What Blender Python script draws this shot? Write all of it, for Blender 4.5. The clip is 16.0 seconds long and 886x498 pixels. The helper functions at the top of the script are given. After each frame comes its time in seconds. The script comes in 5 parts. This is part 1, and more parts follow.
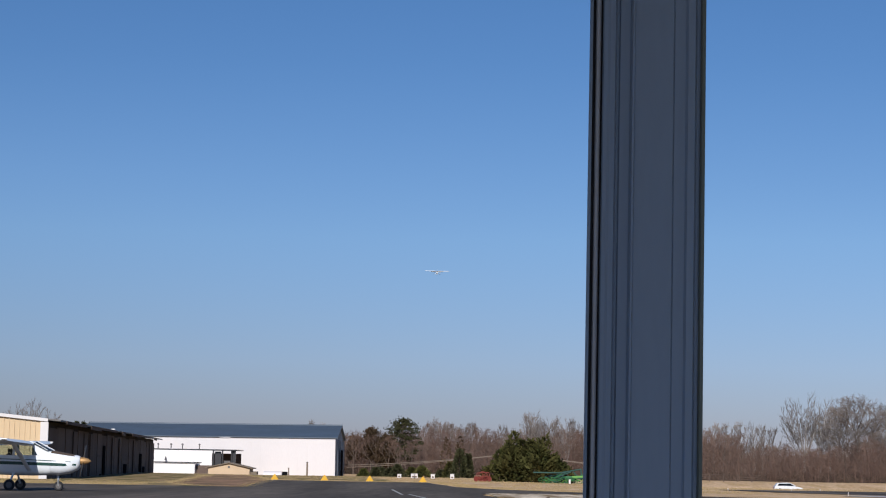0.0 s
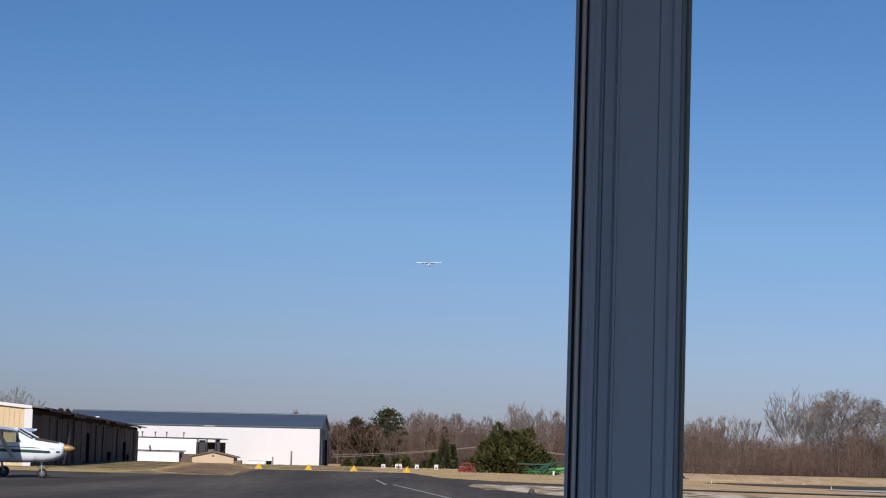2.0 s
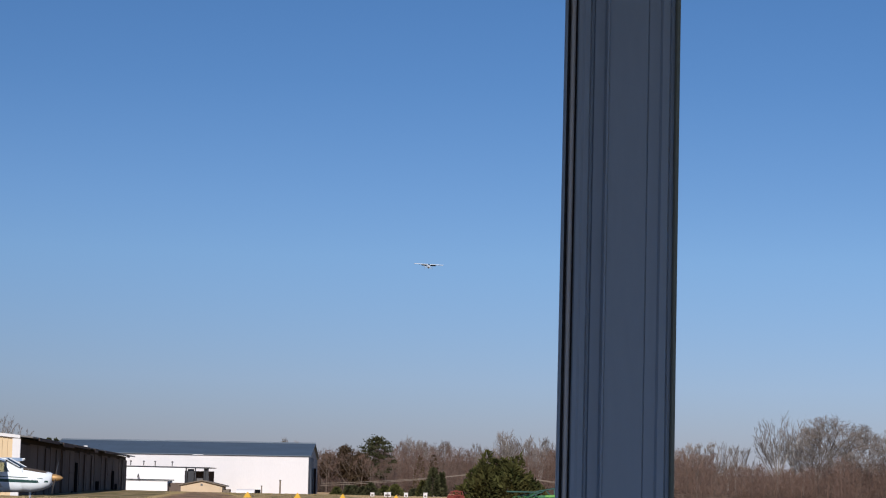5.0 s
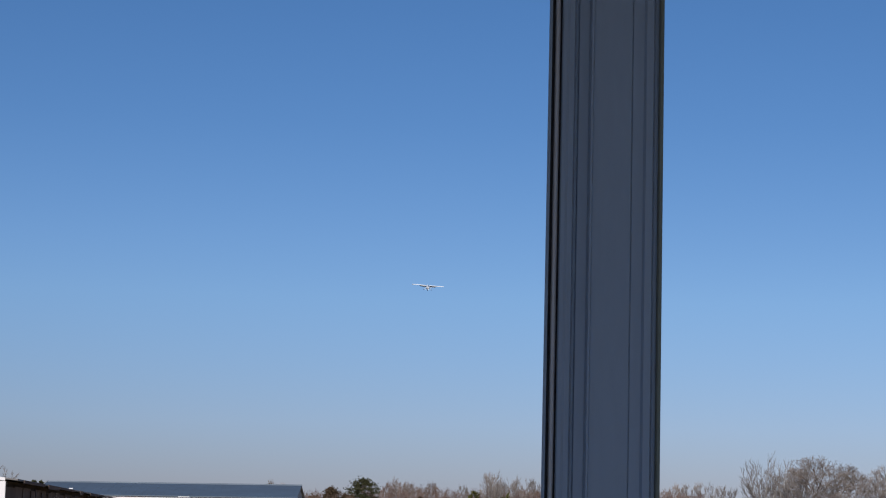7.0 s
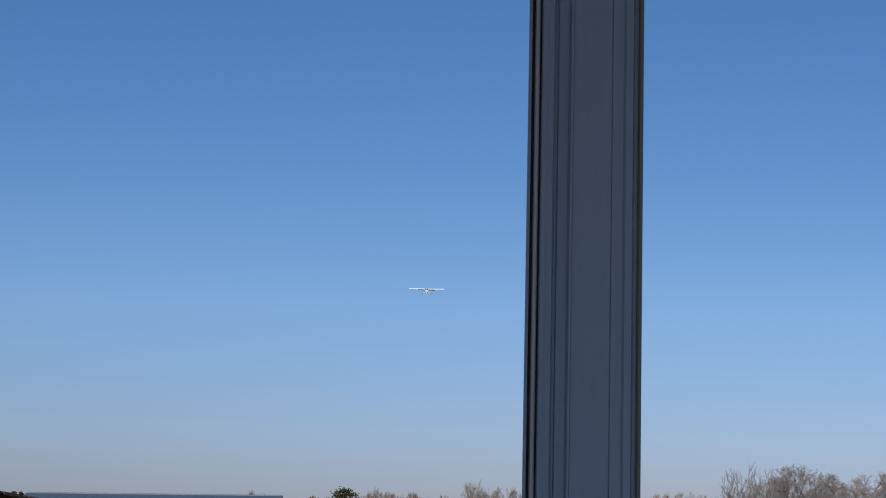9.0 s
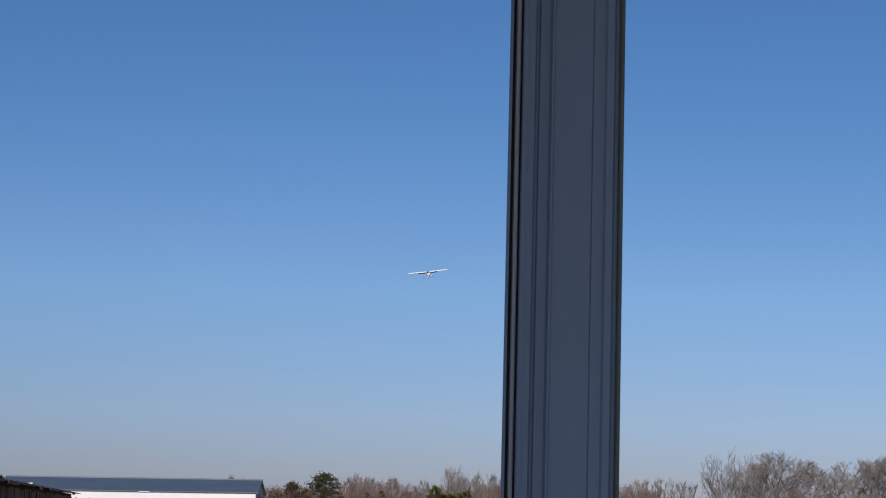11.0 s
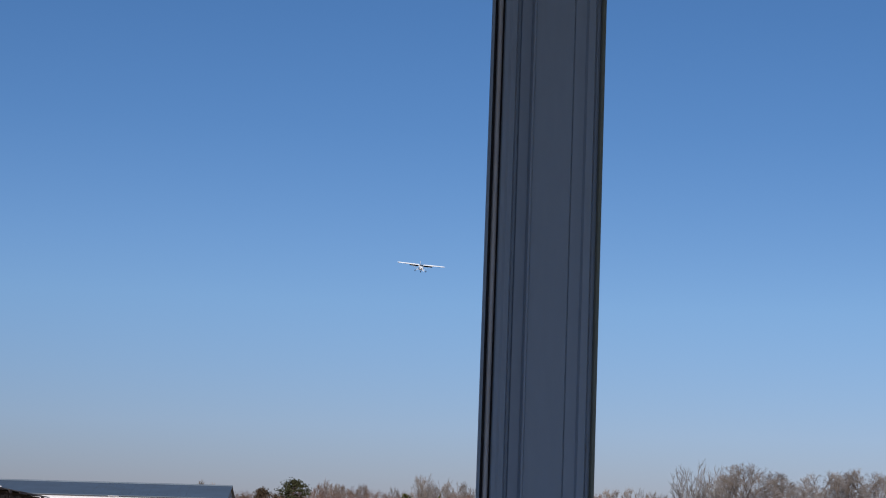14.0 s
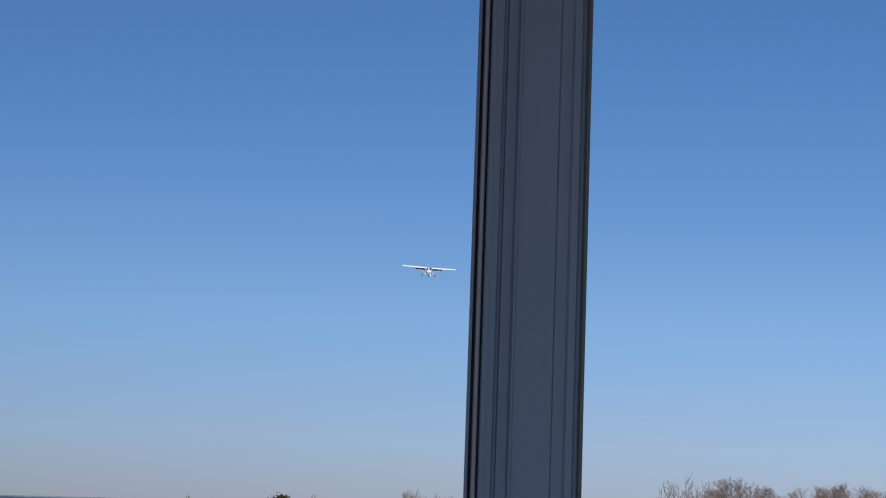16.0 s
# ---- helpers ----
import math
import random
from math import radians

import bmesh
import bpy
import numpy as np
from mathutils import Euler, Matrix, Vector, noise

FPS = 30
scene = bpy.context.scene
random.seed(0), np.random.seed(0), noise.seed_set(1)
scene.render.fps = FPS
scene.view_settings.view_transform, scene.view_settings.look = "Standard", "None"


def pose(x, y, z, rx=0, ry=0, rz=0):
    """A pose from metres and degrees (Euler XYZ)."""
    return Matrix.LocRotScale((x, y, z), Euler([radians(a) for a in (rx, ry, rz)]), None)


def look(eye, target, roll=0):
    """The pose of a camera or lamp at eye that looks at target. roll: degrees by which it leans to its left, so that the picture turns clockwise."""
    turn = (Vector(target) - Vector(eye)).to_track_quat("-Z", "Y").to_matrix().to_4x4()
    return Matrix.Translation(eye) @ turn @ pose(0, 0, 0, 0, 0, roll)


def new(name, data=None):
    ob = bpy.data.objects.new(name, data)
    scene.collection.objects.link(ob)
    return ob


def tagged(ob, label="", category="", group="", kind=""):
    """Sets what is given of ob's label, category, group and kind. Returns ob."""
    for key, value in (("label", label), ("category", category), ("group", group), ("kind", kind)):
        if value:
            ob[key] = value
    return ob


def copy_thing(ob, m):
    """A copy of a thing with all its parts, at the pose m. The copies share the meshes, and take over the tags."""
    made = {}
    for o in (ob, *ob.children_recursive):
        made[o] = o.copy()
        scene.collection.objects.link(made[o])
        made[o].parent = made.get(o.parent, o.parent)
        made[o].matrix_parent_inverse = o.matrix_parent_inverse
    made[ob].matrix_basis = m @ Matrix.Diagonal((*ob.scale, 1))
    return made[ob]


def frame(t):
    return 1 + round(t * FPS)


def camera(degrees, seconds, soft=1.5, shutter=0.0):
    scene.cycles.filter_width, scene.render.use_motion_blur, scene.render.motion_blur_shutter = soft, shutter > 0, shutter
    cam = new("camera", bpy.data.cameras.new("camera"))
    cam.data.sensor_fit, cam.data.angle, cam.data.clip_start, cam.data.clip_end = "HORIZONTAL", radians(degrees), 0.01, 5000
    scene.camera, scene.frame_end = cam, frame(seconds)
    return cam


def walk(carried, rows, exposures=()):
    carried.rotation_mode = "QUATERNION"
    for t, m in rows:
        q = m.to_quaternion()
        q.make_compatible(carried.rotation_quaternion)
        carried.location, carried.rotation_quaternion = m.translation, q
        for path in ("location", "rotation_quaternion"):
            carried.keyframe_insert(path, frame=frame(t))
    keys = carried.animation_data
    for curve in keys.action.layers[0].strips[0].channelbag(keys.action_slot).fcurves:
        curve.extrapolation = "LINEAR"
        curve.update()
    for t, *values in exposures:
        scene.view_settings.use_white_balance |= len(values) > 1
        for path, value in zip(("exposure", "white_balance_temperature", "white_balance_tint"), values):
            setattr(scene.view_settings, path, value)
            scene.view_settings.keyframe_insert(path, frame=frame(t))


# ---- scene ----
EYE = 1.22


def key_pose(x, yaw, pitch, roll):
    return pose(x, 0, EYE, 0, 0, yaw) @ pose(0, 0, 0, 90 + pitch) @ pose(0, 0, 0, 0, 0, roll)


# seconds, sway in metres, yaw, pitch, roll in degrees
CAMERA_ROWS = (
    (0, -0.0049, 0.000, 6.112, 1.000), (0.5, -0.0029, 0.093, 6.106, 1.116),
    (1, 0.0042, -0.003, 6.010, 1.308), (1.5, 0.0026, -0.217, 5.922, 1.519),
    (2, 0.0020, -0.394, 5.861, 1.511), (2.5, -0.0003, -0.491, 5.863, 1.509),
    (3, -0.0029, -0.541, 5.969, 1.443), (3.5, -0.0033, -0.569, 6.101, 1.512),
    (4, -0.0052, -0.586, 6.244, 1.400), (6.5, 0.0057, -0.907, 7.501, 1.170),
    (7, 0.0033, -1.074, 7.812, 1.140), (7.5, 0.0018, -1.233, 8.032, 1.090),
    (8, 0.0025, -1.369, 8.154, 1.040), (8.5, 0.0041, -1.497, 8.179, 0.970),
    (9, 0.0037, -1.624, 8.097, 0.940), (11.5, 0.0073, -2.401, 7.669, 1.297),
    (12, 0.0080, -2.665, 7.683, 1.471), (12.5, 0.0084, -2.760, 7.749, 1.689),
    (13, 0.0077, -2.769, 7.829, 1.808), (13.5, -0.0012, -2.815, 7.878, 1.807),
    (14, -0.0064, -2.921, 7.937, 1.815), (14.5, -0.0094, -3.048, 8.022, 1.695),
    (15, -0.0107, -3.134, 8.145, 1.681), (15.5, -0.0087, -3.161, 8.266, 1.693),
    (16, -0.0056, -3.274, 8.364, 1.704))

cam = camera(24.58, 16.0, soft=1.1)
walk(cam, [(t, key_pose(x, yaw, pitch, roll)) for t, x, yaw, pitch, roll in CAMERA_ROWS],
     exposures=((0, 0.0), (9, 0.0), (11.5, -0.05), (13, -0.05), (16, 0.0)))

# ---- world, sun, exposure ----
SUN_ELEVATION, SUN_FROM = 31.0, 184.0      # degrees; compass bearing from +y, clockwise
world = bpy.data.worlds.new("world")
scene.world = world
world.use_nodes = True
wn = world.node_tree.nodes
sky = wn.new("ShaderNodeTexSky")
sky.sky_type, sky.sun_disc = "NISHITA", False
sky.sun_elevation, sky.sun_rotation = radians(SUN_ELEVATION), radians(SUN_FROM)
sky.altitude, sky.air_density, sky.dust_density, sky.ozone_density = 100, 1.0, 0.25, 2.0
wn["Background"].inputs["Strength"].default_value = 0.10
# clear winter air: the sky's own colour, cooled a little more towards the zenith
wdir, wsep, wrise, wtint, wmul = (wn.new(k) for k in ("ShaderNodeTexCoord", "ShaderNodeSeparateXYZ", "ShaderNodeMapRange", "ShaderNodeValToRGB", "ShaderNodeMix"))
wmul.data_type, wmul.blend_type = "RGBA", "MULTIPLY"
wmul.inputs["Factor"].default_value = 1.0
wrise.inputs["From Min"].default_value, wrise.inputs["From Max"].default_value = 0.0, 0.25
stops = ((0.0, (0.350, 0.370, 0.622)), (0.2, (0.412, 0.480, 0.752)), (0.445, (0.420, 0.548, 0.794)), (0.785, (0.332, 0.502, 0.752)), (1.0, (0.31, 0.495, 0.74)))
while len(wtint.color_ramp.elements) < len(stops):
    wtint.color_ramp.elements.new(0.5)
for e, (at, tint) in zip(wtint.color_ramp.elements, stops):
    e.position, e.color = at, (*tint, 1)
wl = world.node_tree.links.new
# the haze is a little brighter towards the east than towards the west
weast, wlow, wside, wgain, wscale = (wn.new(k) for k in ("ShaderNodeMapRange", "ShaderNodeMapRange", "ShaderNodeMath", "ShaderNodeMath", "ShaderNodeVectorMath"))
weast.inputs["From Min"].default_value, weast.inputs["From Max"].default_value = -0.3, 0.3
weast.inputs["To Min"].default_value, weast.inputs["To Max"].default_value = -0.23, 0.12
wlow.inputs["From Min"].default_value, wlow.inputs["From Max"].default_value = 0.0, 0.14
wlow.inputs["To Min"].default_value, wlow.inputs["To Max"].default_value = 1.0, 0.25
wside.operation, wgain.operation, wscale.operation = "MULTIPLY", "ADD", "SCALE"
wgain.inputs[1].default_value = 1.0
wl(wsep.outputs["X"], weast.inputs["Value"])
wl(wsep.outputs["Z"], wlow.inputs["Value"])
wl(weast.outputs["Result"], wside.inputs[0])
wl(wlow.outputs["Result"], wside.inputs[1])
wl(wside.outputs["Value"], wgain.inputs[0])
wl(wmul.outputs["Result"], wscale.inputs[0])
wl(wgain.outputs["Value"], wscale.inputs["Scale"])
wl(wdir.outputs["Generated"], wsep.inputs["Vector"])
wl(wsep.outputs["Z"], wrise.inputs["Value"])
wl(wrise.outputs["Result"], wtint.inputs["Fac"])
wl(sky.outputs["Color"], wmul.inputs["A"])
wl(wtint.outputs["Color"], wmul.inputs["B"])
wl(wscale.outputs["Vector"], wn["Background"].inputs["Color"])

sun_data = bpy.data.lights.new("sun", "SUN")
sun_data.energy, sun_data.angle, sun_data.color = 4.2, radians(0.53), (1.0, 0.96, 0.91)
sun = new("sun", sun_data)
sb, se = radians(SUN_FROM), radians(SUN_ELEVATION)
to_sun = Vector((math.sin(sb) * math.cos(se), math.cos(sb) * math.cos(se), math.sin(se)))
sun.matrix_world = look(to_sun * 50, (0, 0, 0))


# ---- materials ----
def material(name, color, rough=0.7, metal=0.0, var=0.15, scale=3.0, fine=40.0, bump=0.05, second=None, amount=0.5,
             stretch=(1, 1, 1), island=0.0, coat=0.0, gloss=0.5, patch=(0.35, 0.68)):
    """A surface with stains at a large scale and grain at a fine one. second: a colour mixed in by the large noise."""
    m = bpy.data.materials.new(name)
    m.use_nodes = True
    nt = m.node_tree
    nodes, link = nt.nodes, nt.links.new
    bsdf = nodes["Principled BSDF"]
    bsdf.inputs["Metallic"].default_value = metal
    bsdf.inputs["Coat Weight"].default_value = coat
    bsdf.inputs["Specular IOR Level"].default_value = gloss
    where = nodes.new("ShaderNodeTexCoord")
    mapping = nodes.new("ShaderNodeMapping")
    mapping.inputs["Scale"].default_value = stretch
    link(where.outputs["Object"], mapping.inputs["Vector"])
    big = nodes.new("ShaderNodeTexNoise")
    big.inputs["Scale"].default_value, big.inputs["Detail"].default_value = scale, 5
    small = nodes.new("ShaderNodeTexNoise")
    small.inputs["Scale"].default_value, small.inputs["Detail"].default_value = fine, 3
    for n in (big, small):
        link(mapping.outputs["Vector"], n.inputs["Vector"])
    ramp = nodes.new("ShaderNodeMapRange")
    ramp.inputs["From Min"].default_value, ramp.inputs["From Max"].default_value = patch
    link(big.outputs["Fac"], ramp.inputs["Value"])
    mix = nodes.new("ShaderNodeMix")
    mix.data_type = "RGBA"
    mix.inputs["A"].default_value = (*color, 1)
    other = second or [c * (1 - var) for c in color]
    mix.inputs["B"].default_value = (*other, 1)
    scaled = nodes.new("ShaderNodeMath")
    scaled.operation = "MULTIPLY"
    scaled.inputs[1].default_value = amount if second else 1.0
    link(ramp.outputs["Result"], scaled.inputs[0])
    link(scaled.outputs["Value"], mix.inputs["Factor"])
    grain = nodes.new("ShaderNodeHueSaturation")
    value = nodes.new("ShaderNodeMapRange")
    value.inputs["To Min"].default_value, value.inputs["To Max"].default_value = 1 - var, 1 + var
    link(small.outputs["Fac"], value.inputs["Value"])
    last = value.outputs["Result"]
    if island:
        geo, info = nodes.new("ShaderNodeNewGeometry"), nodes.new("ShaderNodeObjectInfo")
        both, span, times = nodes.new("ShaderNodeMath"), nodes.new("ShaderNodeMapRange"), nodes.new("ShaderNodeMath")
        link(geo.outputs["Random Per Island"], both.inputs[0])
        link(info.outputs["Random"], both.inputs[1])
        span.inputs["From Max"].default_value = 2.0
        span.inputs["To Min"].default_value, span.inputs["To Max"].default_value = 1 - island, 1 + island
        link(both.outputs["Value"], span.inputs["Value"])
        times.operation = "MULTIPLY"
        link(last, times.inputs[0])
        link(span.outputs["Result"], times.inputs[1])
        last = times.outputs["Value"]
    link(last, grain.inputs["Value"])
    link(mix.outputs["Result"], grain.inputs["Color"])
    link(grain.outputs["Color"], bsdf.inputs["Base Color"])
    rmap = nodes.new("ShaderNodeMapRange")
    rmap.inputs["To Min"].default_value, rmap.inputs["To Max"].default_value = max(rough - 0.1, 0.03), min(rough + 0.1, 1)
    link(big.outputs["Fac"], rmap.inputs["Value"])
    link(rmap.outputs["Result"], bsdf.inputs["Roughness"])
    if bump:
        b = nodes.new("ShaderNodeBump")
        b.inputs["Strength"].default_value, b.inputs["Distance"].default_value = bump, 0.02
        link(small.outputs["Fac"], b.inputs["Height"])
        link(b.outputs["Normal"], bsdf.inputs["Normal"])
    return m


M_COLUMN = material("slate_blue_paint", (0.236, 0.302, 0.412), 0.45, 0.0, 0.05, 1.2, 60, 0.02, stretch=(1, 1, 0.15))
M_JAMB = material("grey_steel", (0.40, 0.41, 0.45), 0.5, 0.1, 0.15, 2.0, 30, 0.03, stretch=(1, 1, 0.1))
M_RUBBER = material("black_rubber", (0.012, 0.012, 0.016), 0.7, 0, 0.2, 5, 60, 0.05)
M_EDGE = material("olive_grey_trim", (0.15, 0.17, 0.15), 0.5, 0.1, 0.1, 2, 40, 0.02)
M_CONCRETE = material("concrete", (0.30, 0.29, 0.27), 0.85, 0, 0.15, 0.8, 20, 0.1)
M_PLAIN_WALL = material("grey_wall_paint", (0.35, 0.36, 0.38), 0.8, 0, 0.08, 0.6, 12, 0.05)
M_ASPHALT = material("asphalt", (0.074, 0.064, 0.056), 0.92, 0, 0.42, 0.30, 3, 0.5, second=(0.140, 0.119, 0.103), amount=0.9, stretch=(1, 0.07, 1), gloss=0.08, patch=(0.40, 0.66))
M_GRASS = material("dry_grass", (0.61, 0.425, 0.262), 0.95, 0, 0.4, 0.40, 2.5, 0.5, second=(0.50, 0.335, 0.18), amount=1.0, stretch=(1, 0.2, 1), gloss=0.08, patch=(0.42, 0.60))
M_VERGE = material("olive_grass", (0.335, 0.238, 0.126), 0.95, 0, 0.4, 0.8, 3.0, 0.5, second=(0.15, 0.125, 0.05), amount=1.0, stretch=(1, 0.15, 1), gloss=0.08, patch=(0.42, 0.60))
M_STRAW = material("straw", (0.39, 0.285, 0.165), 0.95, 0, 0.2, 0.3, 3, 0, second=(0.24, 0.19, 0.08), amount=0.9, island=0.4, gloss=0.08)
M_GRAVEL = material("pale_gravel", (0.68, 0.575, 0.455), 0.95, 0, 0.45, 0.9, 5, 0.5, second=(0.24, 0.165, 0.085), amount=1.0, stretch=(1, 0.2, 1), gloss=0.08, patch=(0.42, 0.60))
M_DIRT = material("brown_dirt", (0.31, 0.19, 0.12), 0.95, 0, 0.3, 0.6, 4, 0.4, second=(0.17, 0.115, 0.068), amount=0.9, stretch=(1, 0.15, 1), gloss=0.08, patch=(0.42, 0.60))
M_PAD = material("pale_concrete", (0.62, 0.60, 0.57), 0.9, 0, 0.2, 0.3, 3, 0.1, second=(0.42, 0.40, 0.37), amount=0.8, gloss=0.1)
M_LINE = material("worn_white_line", (0.50, 0.50, 0.48), 0.8, 0, 0.2, 1.5, 20, 0.1, second=(0.16, 0.16, 0.16), amount=0.6)
M_WHITE = material("white_sheet_metal", (0.70, 0.665, 0.665), 0.55, 0, 0.05, 0.25, 8, 0.03, stretch=(1, 1, 0.3))
M_WHITE_SHED = material("bright_white_sheet_metal", (0.84, 0.82, 0.81), 0.55, 0, 0.04, 0.25, 8, 0.03, stretch=(1, 1, 0.3))
M_ROOF_BLUE = material("slate_blue_roof", (0.085, 0.115, 0.152), 0.55, 0.1, 0.12, 0.2, 6, 0.04)
# blue-grey carries the shade on the white hangar's gable ends
M_GABLE_SHADE = material("shaded_gable_blue_grey", (0.10, 0.14, 0.19), 0.55, 0.1, 0.1, 0.3, 8, 0.04)
# near-black: plain colour of drums and struts, and painted darkness of openings
M_DARK = material("black_paint_and_opening_shade", (0.012, 0.012, 0.014), 0.95, 0, 0.2, 1, 10, 0, gloss=0.0)
# brown deepened so door gaps and the under-eave band read as shade
M_BOARD_SHADE = material("brown_boards_with_eave_shade", (0.055, 0.043, 0.037), 0.9, 0, 0.2, 1, 10, 0, gloss=0.1)
M_TAN = material("tan_sheet_metal", (0.66, 0.49, 0.30), 0.6, 0, 0.08, 0.4, 8, 0.04, stretch=(1, 1, 0.3))
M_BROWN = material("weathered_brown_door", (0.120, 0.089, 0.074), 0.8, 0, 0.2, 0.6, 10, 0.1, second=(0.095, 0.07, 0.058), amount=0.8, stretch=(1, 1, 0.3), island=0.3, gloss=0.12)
M_ROOF_GREY = material("grey_metal_roof", (0.14, 0.13, 0.13), 0.6, 0.2, 0.2, 0.4, 6, 0.05)
M_STUCCO = material("tan_siding", (0.62, 0.46, 0.31), 0.85, 0, 0.08, 1, 20, 0.05)
M_YELLOW = material("yellow_paint", (0.66, 0.36, 0.02), 0.6, 0, 0.12, 2, 20, 0.05)
M_RED = material("faded_red_paint", (0.23, 0.045, 0.034), 0.6, 0, 0.25, 3, 20, 0.05)
M_GREEN = material("green_machine_paint", (0.030, 0.150, 0.055), 0.5, 0, 0.15, 2, 20, 0.03)
M_TEAL = material("dark_teal_paint", (0.018, 0.075, 0.062), 0.55, 0, 0.15, 2, 20, 0.03)
M_LIME = material("lime_painted_steel", (0.14, 0.34, 0.07), 0.5, 0, 0.15, 2, 20, 0.03)
M_WOOD = material("weathered_wood", (0.20, 0.155, 0.115), 0.85, 0, 0.2, 2, 25, 0.1, stretch=(1, 1, 0.2))
M_CABLE = material("pale_cable", (0.22, 0.175, 0.14), 0.7, 0, 0.1, 1, 10, 0)
M_AIR_WHITE = material("white_aircraft_paint", (0.80, 0.825, 0.85), 0.3, 0, 0.04, 0.8, 12, 0.0, coat=0.3)
M_AIR_GREEN = material("dark_green_stripe", (0.012, 0.055, 0.045), 0.35, 0, 0.1, 1, 12, 0.0)
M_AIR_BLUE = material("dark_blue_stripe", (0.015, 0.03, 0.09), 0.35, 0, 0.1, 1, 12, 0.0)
# dark grey puts the wing's shade on the lowered flaps into their paint
M_FLAP_SHADE = material("dark_grey_flap_shade", (0.045, 0.055, 0.08), 0.45, 0, 0.08, 1, 12, 0.0)
M_BRASS = material("golden_spinner", (0.50, 0.29, 0.12), 0.5, 0.4, 0.1, 4, 30, 0.0)
M_GLARE = material("dull_brown_paint", (0.10, 0.07, 0.05), 0.8, 0, 0.1, 4, 30, 0.0)
M_PROP = material("dark_steel_paint", (0.045, 0.045, 0.05), 0.4, 0.3, 0.1, 4, 30, 0.0)
M_BLADE = material("brown_propeller", (0.085, 0.062, 0.042), 0.5, 0.1, 0.1, 4, 30, 0.0)
M_ALLOY = material("pale_alloy", (0.55, 0.55, 0.55), 0.4, 0.6, 0.1, 4, 30, 0.0)
M_SEAT = material("dark_seat_cloth", (0.02, 0.02, 0.024), 0.9, 0, 0.2, 4, 30, 0.0)
M_SEAT_BROWN = material("red_brown_seat_leather", (0.10, 0.045, 0.03), 0.6, 0, 0.2, 4, 30, 0.0)
M_RUSSET = material("russet_dead_leaves", (0.070, 0.050, 0.030), 0.9, 0, 0.2, 0.5, 4, 0, second=(0.105, 0.068, 0.044), amount=0.8, island=0.45, gloss=0.1)
M_SCREEN = material("tinted_windshield", (0.035, 0.05, 0.065), 0.08, 0, 0.2, 2, 10, 0, coat=0.5)
M_CAR_WHITE = material("white_car_paint", (0.78, 0.78, 0.78), 0.25, 0, 0.03, 1, 10, 0, coat=0.5)
M_CAR_DARK = material("grey_car_paint", (0.16, 0.155, 0.155), 0.25, 0.2, 0.05, 1, 10, 0, coat=0.5)
M_CAR_SILVER = material("pale_silver_car_paint", (0.56, 0.57, 0.58), 0.25, 0.2, 0.05, 1, 10, 0, coat=0.5)
M_CAR_GLASS = material("dark_car_glass", (0.01, 0.012, 0.014), 0.08, 0, 0.1, 1, 10, 0)
M_BARK = material("grey_brown_bark", (0.135, 0.100, 0.082), 0.95, 0, 0.2, 1.5, 12, 0.1, island=0.35)
# pale bark, lightened further to put the haze of distance into its colour
M_BARK_SILVER_HAZE = material("hazed_silver_bark", (0.38, 0.35, 0.33), 0.95, 0, 0.2, 1.5, 12, 0.1, island=0.35)
M_BARK_PALE = material("pale_bark", (0.19, 0.165, 0.15), 0.95, 0, 0.2, 1.5, 12, 0.1, island=0.35)
M_SCRUB = material("dull_brown_scrub", (0.10, 0.068, 0.050), 0.95, 0, 0.2, 0.1, 1, 0, second=(0.055, 0.042, 0.032), amount=0.8, island=0.5)
M_TWIG = material("brown_twigs", (0.142, 0.089, 0.070), 0.95, 0, 0.2, 0.05, 1, 0, second=(0.108, 0.072, 0.056), amount=0.7, island=0.45)
# grey twigs, raised in tone for the same distant haze
M_TWIG_GREY_HAZE = material("hazed_grey_twigs", (0.235, 0.205, 0.190), 0.95, 0, 0.2, 0.2, 1, 0, island=0.4)
M_WOOD_BACKING = material("wood_backing_brown", (0.10, 0.068, 0.05), 0.95, 0, 0.3, 0.4, 3, 0.6)
M_FOREST = material("unseen_forest_floor", (0.060, 0.047, 0.034), 0.95, 0, 0.3, 0.05, 0.6, 0.2, second=(0.035, 0.034, 0.022), amount=0.8)
M_NEEDLE = material("pine_needles", (0.042, 0.046, 0.022), 0.85, 0, 0.2, 0.5, 4, 0, second=(0.068, 0.063, 0.032), amount=0.7, island=0.45, gloss=0.1)
M_JUNIPER = material("juniper_foliage", (0.050, 0.057, 0.019), 0.85, 0, 0.2, 0.8, 4, 0, second=(0.112, 0.100, 0.034), amount=0.85, island=0.6, gloss=0.1)


def clear_pane(name, tint, gloss):
    """A thin window pane: light goes straight through, a little of it is reflected."""
    m = bpy.data.materials.new(name)
    m.use_nodes = True
    nodes, link = m.node_tree.nodes, m.node_tree.links.new
    clear, shine, mix = (nodes.new(k) for k in ("ShaderNodeBsdfTransparent", "ShaderNodeBsdfGlossy", "ShaderNodeMixShader"))
    clear.inputs["Color"].default_value = (*tint, 1)
    shine.inputs["Roughness"].default_value = 0.05
    mix.inputs["Fac"].default_value = gloss
    link(clear.outputs[0], mix.inputs[1])
    link(shine.outputs[0], mix.inputs[2])
    link(mix.outputs[0], nodes["Material Output"].inputs["Surface"])
    return m


M_PANE = clear_pane("clear_cabin_pane", (0.82, 0.86, 0.84), 0.06)


